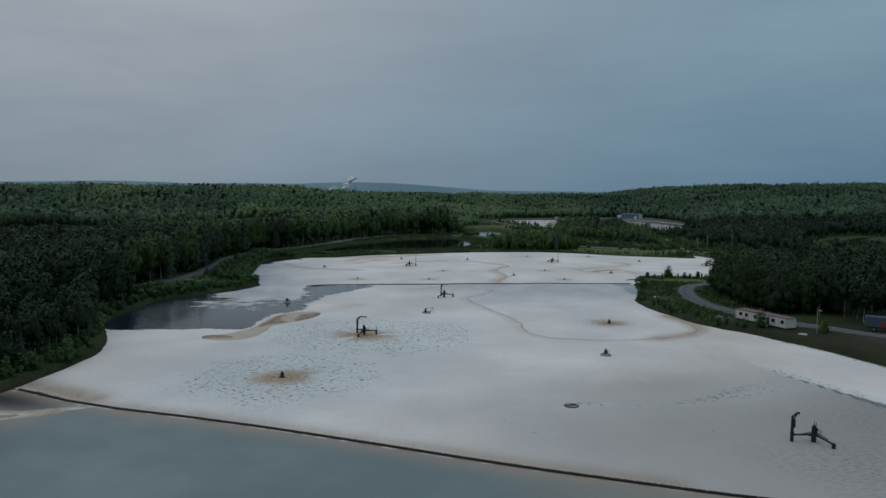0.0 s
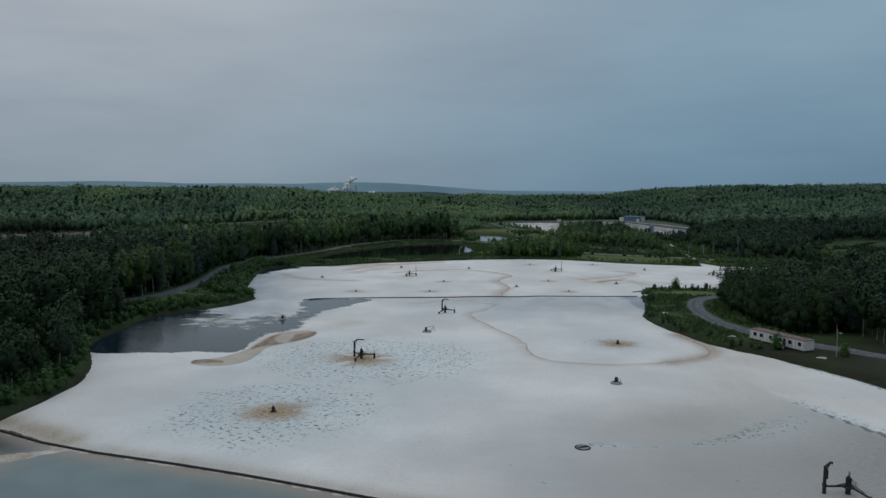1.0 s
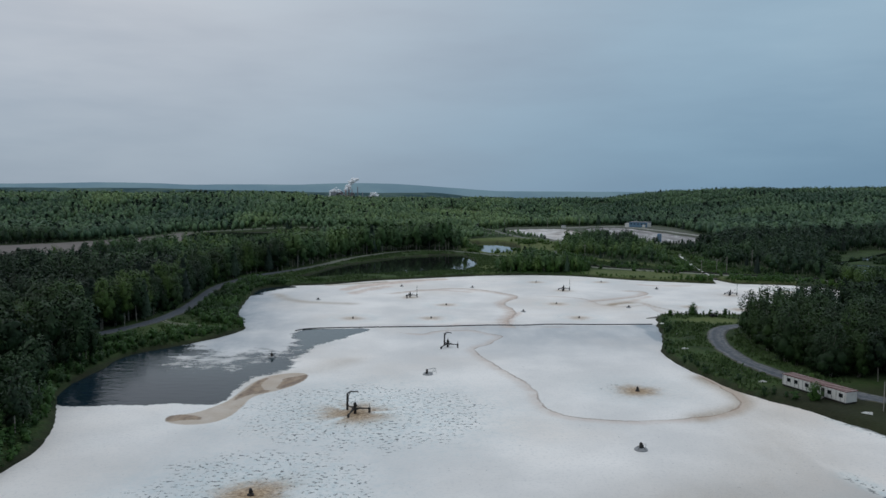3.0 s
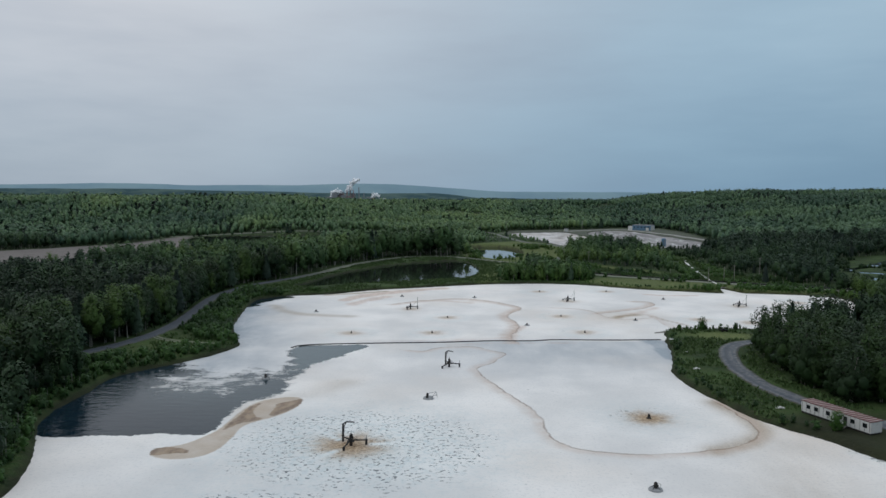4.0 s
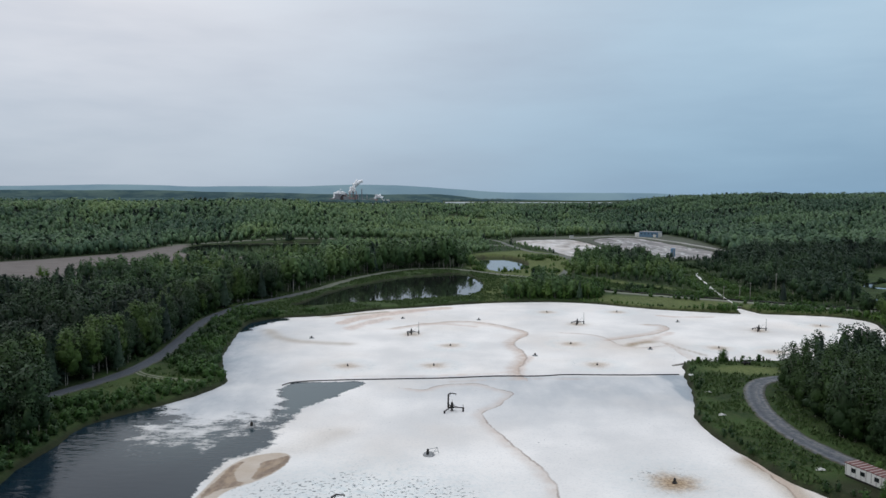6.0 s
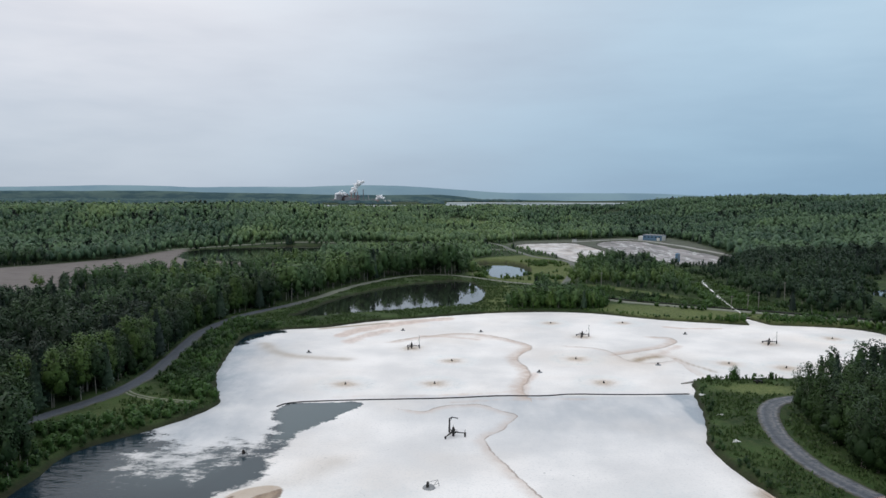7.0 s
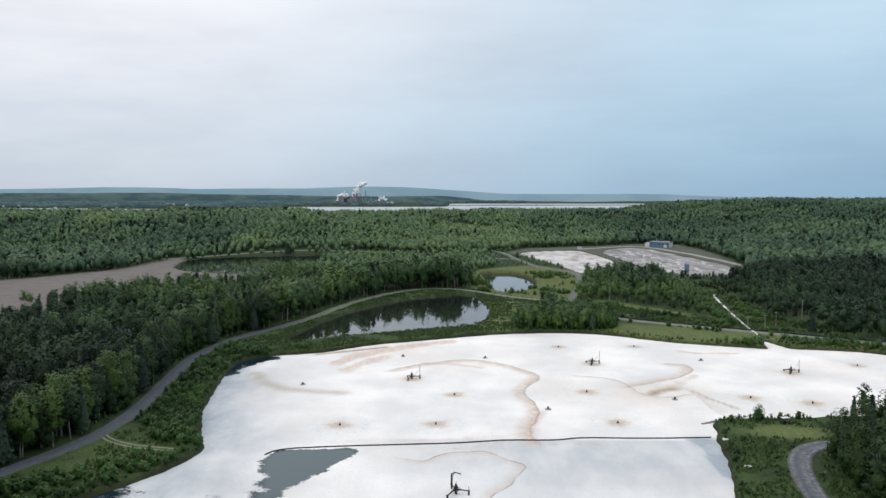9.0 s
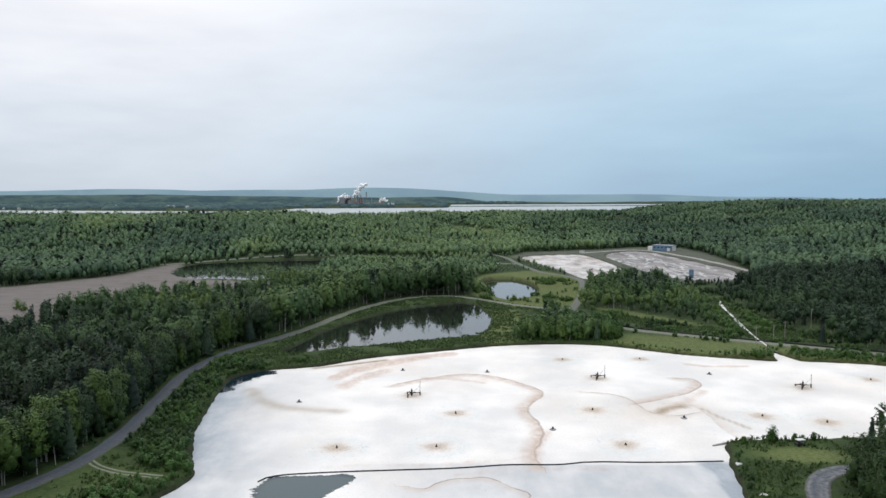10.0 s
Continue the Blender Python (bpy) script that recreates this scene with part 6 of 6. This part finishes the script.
basin_building()
root = thing("blue_tank", pose(204, 735, ground_at(204, 735)), "blue steel tank standing at the basin edge", "tank")
part("tank_shell", rod(B(), (0, 0, 0), (0, 0, 8.5), 2.1, seg=20), M["blue"], root)
part("tank_lid", rod(B(), (0, 0, 8.5), (0, 0, 9.2), 2.2, 0.8, 20), M["blue"], root)
part("ladder", box(B(), (0, -2.16, 4.3), (0.5, 0.12, 8.4)), M["float"], root)
root = thing("weir_house", pose(148, 980, ground_at(148, 980)), "small white hut at the basin corner", "hut")
part("wall", box(B(), (0, 0, 1.6), (5, 4, 3.2), 0, 0.04), M["white"], root)
part("roof", box(B(), (0, 0, 3.35), (5.6, 4.6, 0.3), 0, 0.05), M["millgrey"], root)

# foaming outfall stream down the gully
stream = smooth_line([(184, 606), (181, 598), (175, 570), (170, 542), (164, 515), (160, 490), (157, 470), (155, 452)])
pts = resample(stream, 2.0)
d = np.gradient(pts, axis=0)
d /= np.linalg.norm(d, axis=1, keepdims=True)
half = 0.45 + 0.9 * vnoise(np.arange(len(pts)) / 3.0, np.zeros(len(pts)), 8)
sidev = np.stack([d[:, 1], -d[:, 0]], 1) * half[:, None]
zz = ground_z(pts[:, 0], pts[:, 1]) + 0.30
v = np.concatenate([np.c_[pts - sidev, zz - 0.25], np.c_[pts, zz], np.c_[pts + sidev, zz - 0.25]])
m = len(pts)
f = [(k, k + m, k + m + 1, k + 1) for k in range(m - 1)] + [(k + m, k + 2 * m, k + 2 * m + 1, k + m + 1) for k in range(m - 1)]
ob = mesh_object("water_outfall", v, f, M["white"], smooth=True)
tagged(ob, "narrow white foaming outfall stream down a gully", "stream", kind="structure")
river = smooth_line([(360, 620), (300, 560), (275, 540), (268, 525), (290, 515), (282, 495), (250, 480), (238, 455), (232, 432)])
pts = resample(river, 3.0)
d = np.gradient(pts, axis=0)
d /= np.linalg.norm(d, axis=1, keepdims=True)
sidev = np.stack([d[:, 1], -d[:, 0]], 1) * 3.2
zz = ground_z(pts[:, 0], pts[:, 1])
zz = np.maximum(zz, np.maximum(ground_z(*(pts - sidev).T), ground_z(*(pts + sidev).T))) + 0.06
v = np.concatenate([np.c_[pts - sidev, zz], np.c_[pts + sidev, zz]])
m = len(pts)
ob = mesh_object("water_creek", v, [(k, k + m, k + m + 1, k + 1) for k in range(m - 1)], M["water"], smooth=True)
tagged(ob, "winding creek through the marsh grass", "creek", kind="structure")


# ---- across the sound ----
def mill():
    cx, cy = -560, 3980
    z = ground_at(cx, cy) - 1
    root = thing("pulp_mill", pose(cx, cy, z), "distant pulp mill with stacks and steam", "factory")
    gen = np.random.default_rng(5)
    for k in range(12):
        u = -120 + 22 * k + gen.uniform(-6, 6)
        h = gen.uniform(14, 40) if 1 < k < 7 else gen.uniform(8, 18)
        w = gen.uniform(16, 34)
        hall = part("hall", box(B(), (u, gen.uniform(-30, 30), h / 2), (w, 30, h)), M["brick"] if k % 2 else M["millgrey"], root)
        part("hall_roof", box(B(), (u, 0, h + 0.8), (w * 0.6, 16, 1.6)), M["millgrey"], hall)
    for u, h, r in ((-18, 62, 3.0), (-2, 74, 3.4), (16, 56, 2.6), (46, 70, 2.6), (74, 40, 2.4), (-40, 44, 2.6)):
        part("stack", rod(B(), (u, gen.uniform(-12, 12), 0), (u, 0, h), r * 1.2, r * 0.8, 12), M["brick"] if u < 20 else M["millgrey"], root)
    for k in range(4):
        part("storage_tank", rod(B(), (110 + 26 * k, -10, 0), (110 + 26 * k, -10, 11), 9, seg=16), M["white"], root)
    for name, path, r0 in (("steam_plume", [(-24, 40), (-10, 62), (8, 82), (26, 104)], 20), ("steam_plume", [(-44, 36), (-62, 48), (-84, 42), (-102, 26)], 17), ("steam_plume", [(112, 16), (128, 30), (150, 24)], 12)):
        pieces = []
        for u in np.linspace(0, 1, 64):
            a = u * (len(path) - 1)
            k = min(int(a), len(path) - 2)
            p = np.array(path[k]) * (k + 1 - a) + np.array(path[k + 1]) * (a - k)
            r = r0 * (0.20 + 0.34 * u) * gen.uniform(0.4, 1.1)
            pieces.append(lump(np.array([p[0] + gen.normal() * r0 * (0.2 + 0.22 * u), gen.normal() * 8, p[1] + gen.normal() * r0 * (0.2 + 0.22 * u)]), r, gen, 6, 10))
        v, f = join(pieces)
        tagged(mesh_object(name, v, f, M["steam"], root, smooth=True, label="white drifting steam"), kind="stuff")


mill()
gen = np.random.default_rng(12)
for k in range(26):
    x, y = -1000 - gen.uniform(0, 1300), 3320 + gen.uniform(0, 500)
    root = thing("house", pose(x, y, ground_at(x, y), 0, 0, gen.uniform(0, 90)), "small pale house on the far shore", "house", "houses on the far shore")
    part("wall", box(B(), (0, 0, 3), (14, 9, 6)), M["white"], root)
    bm = B()
    bmesh.ops.create_cone(bm, cap_ends=True, segments=4, radius1=9.5, radius2=1.0, depth=4, matrix=pose(0, 0, 8, 0, 0, 45))
    part("roof", bm, M["millgrey"], root)

# hill ridges on the skyline
hx = np.arange(-4600, 4601, 40.0)


def ridge(name, y0, depth, crest, label):
    rows = []
    for k, u in enumerate((0, 0.25, 0.5, 0.75, 1.0)):
        z = crest * math.sin(u * math.pi / 2) + 3 * (fnoise(hx / 120, np.full_like(hx, k * 3.0), 44) - 0.5) * (u > 0) - 2 * (u == 0)
        rows.append(np.stack([hx, np.full_like(hx, y0 + depth * u), z], 1))
    v = np.concatenate(rows)
    m = len(hx)
    k = (np.arange(4)[:, None] * m + np.arange(m - 1)[None]).ravel()
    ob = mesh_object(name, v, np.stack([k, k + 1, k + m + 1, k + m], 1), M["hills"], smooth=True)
    return tagged(ob, label, "hills", kind="structure")


crest = 81 + 16 * np.exp(-((hx + 2200) / 520) ** 2) + 18 * np.exp(-((hx + 620) / 420) ** 2) + 7 * sstep(-hx, 900, 1500) - 26 * sstep(hx, -300, 400) - 36 * sstep(hx, 700, 2600) + 9 * (vnoise(hx / 420, 0 * hx, 13) - 0.5) + 6 * fnoise(hx / 300, 0 * hx, 3)
ridge("backdrop_hills", 4600, 170, crest, "long low hills on the skyline, hazed blue-green in colour")
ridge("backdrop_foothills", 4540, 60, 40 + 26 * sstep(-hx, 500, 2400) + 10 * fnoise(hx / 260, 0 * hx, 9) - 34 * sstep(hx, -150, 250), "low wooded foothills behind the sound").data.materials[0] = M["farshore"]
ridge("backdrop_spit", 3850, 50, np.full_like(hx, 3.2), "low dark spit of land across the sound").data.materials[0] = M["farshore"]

# ---- pipeline along the dike, weir and drift log ----
line = resample(ROADS[2][0], 6.0)[3:40]
d = np.gradient(line, axis=0)
d /= np.linalg.norm(d, axis=1, keepdims=True)
line = line + np.stack([-d[:, 1], d[:, 0]], 1) * 5.2
root = thing("pipeline", pose(line[0][0], line[0][1], 0), "long dark pipe lying along the dike road", "pipe")
lz = ground_z(line[:, 0], line[:, 1])
for k in range(len(line) - 1):
    o = line[0]
    part("pipe_length", rod(B(), (*(line[k] - o), lz[k] + 0.35), (*(line[k + 1] - o), lz[k + 1] + 0.35), 0.42, seg=10), M["black"], root)
    part("pipe_collar", rod(B(), (*(line[k] - o - d[k] * 0.2), lz[k] + 0.35), (*(line[k] - o + d[k] * 0.2), lz[k] + 0.35), 0.52, seg=10), M["steel"], root)

root = thing("weir", pose(154.5, 444.5, 0, 0, 0, -20), "low concrete outlet weir at the pond's edge", "weir")
part("headwall", box(B(), (0, 3.6, 0.2), (7, 0.6, 1.6), 0, 0.05), M["concrete"], root)
for sgn in (-1, 1):
    part("wing_wall", box(B(), (sgn * 3.4, 2.0, 0.15), (0.4, 3.2, 1.2), sgn * 20, 0.05), M["concrete"], root)
part("gate", box(B(), (0, 3.2, 0.2), (2.2, 0.15, 1.3)), M["steel"], root)

root = thing("drift_log", pose(83, 317.6, 0.1, 0, 0, 24), "dark waterlogged log lying off the grassy point", "log")
part("trunk", rod(B(), (-3.4, 0, 0), (3.2, 0, 0.15), 0.28, 0.42, 10), M["wood"], root)
part("branch", rod(B(), (0.8, 0, 0.1), (1.6, 0.9, 0.5), 0.10, 0.05, 6), M["wood"], root)
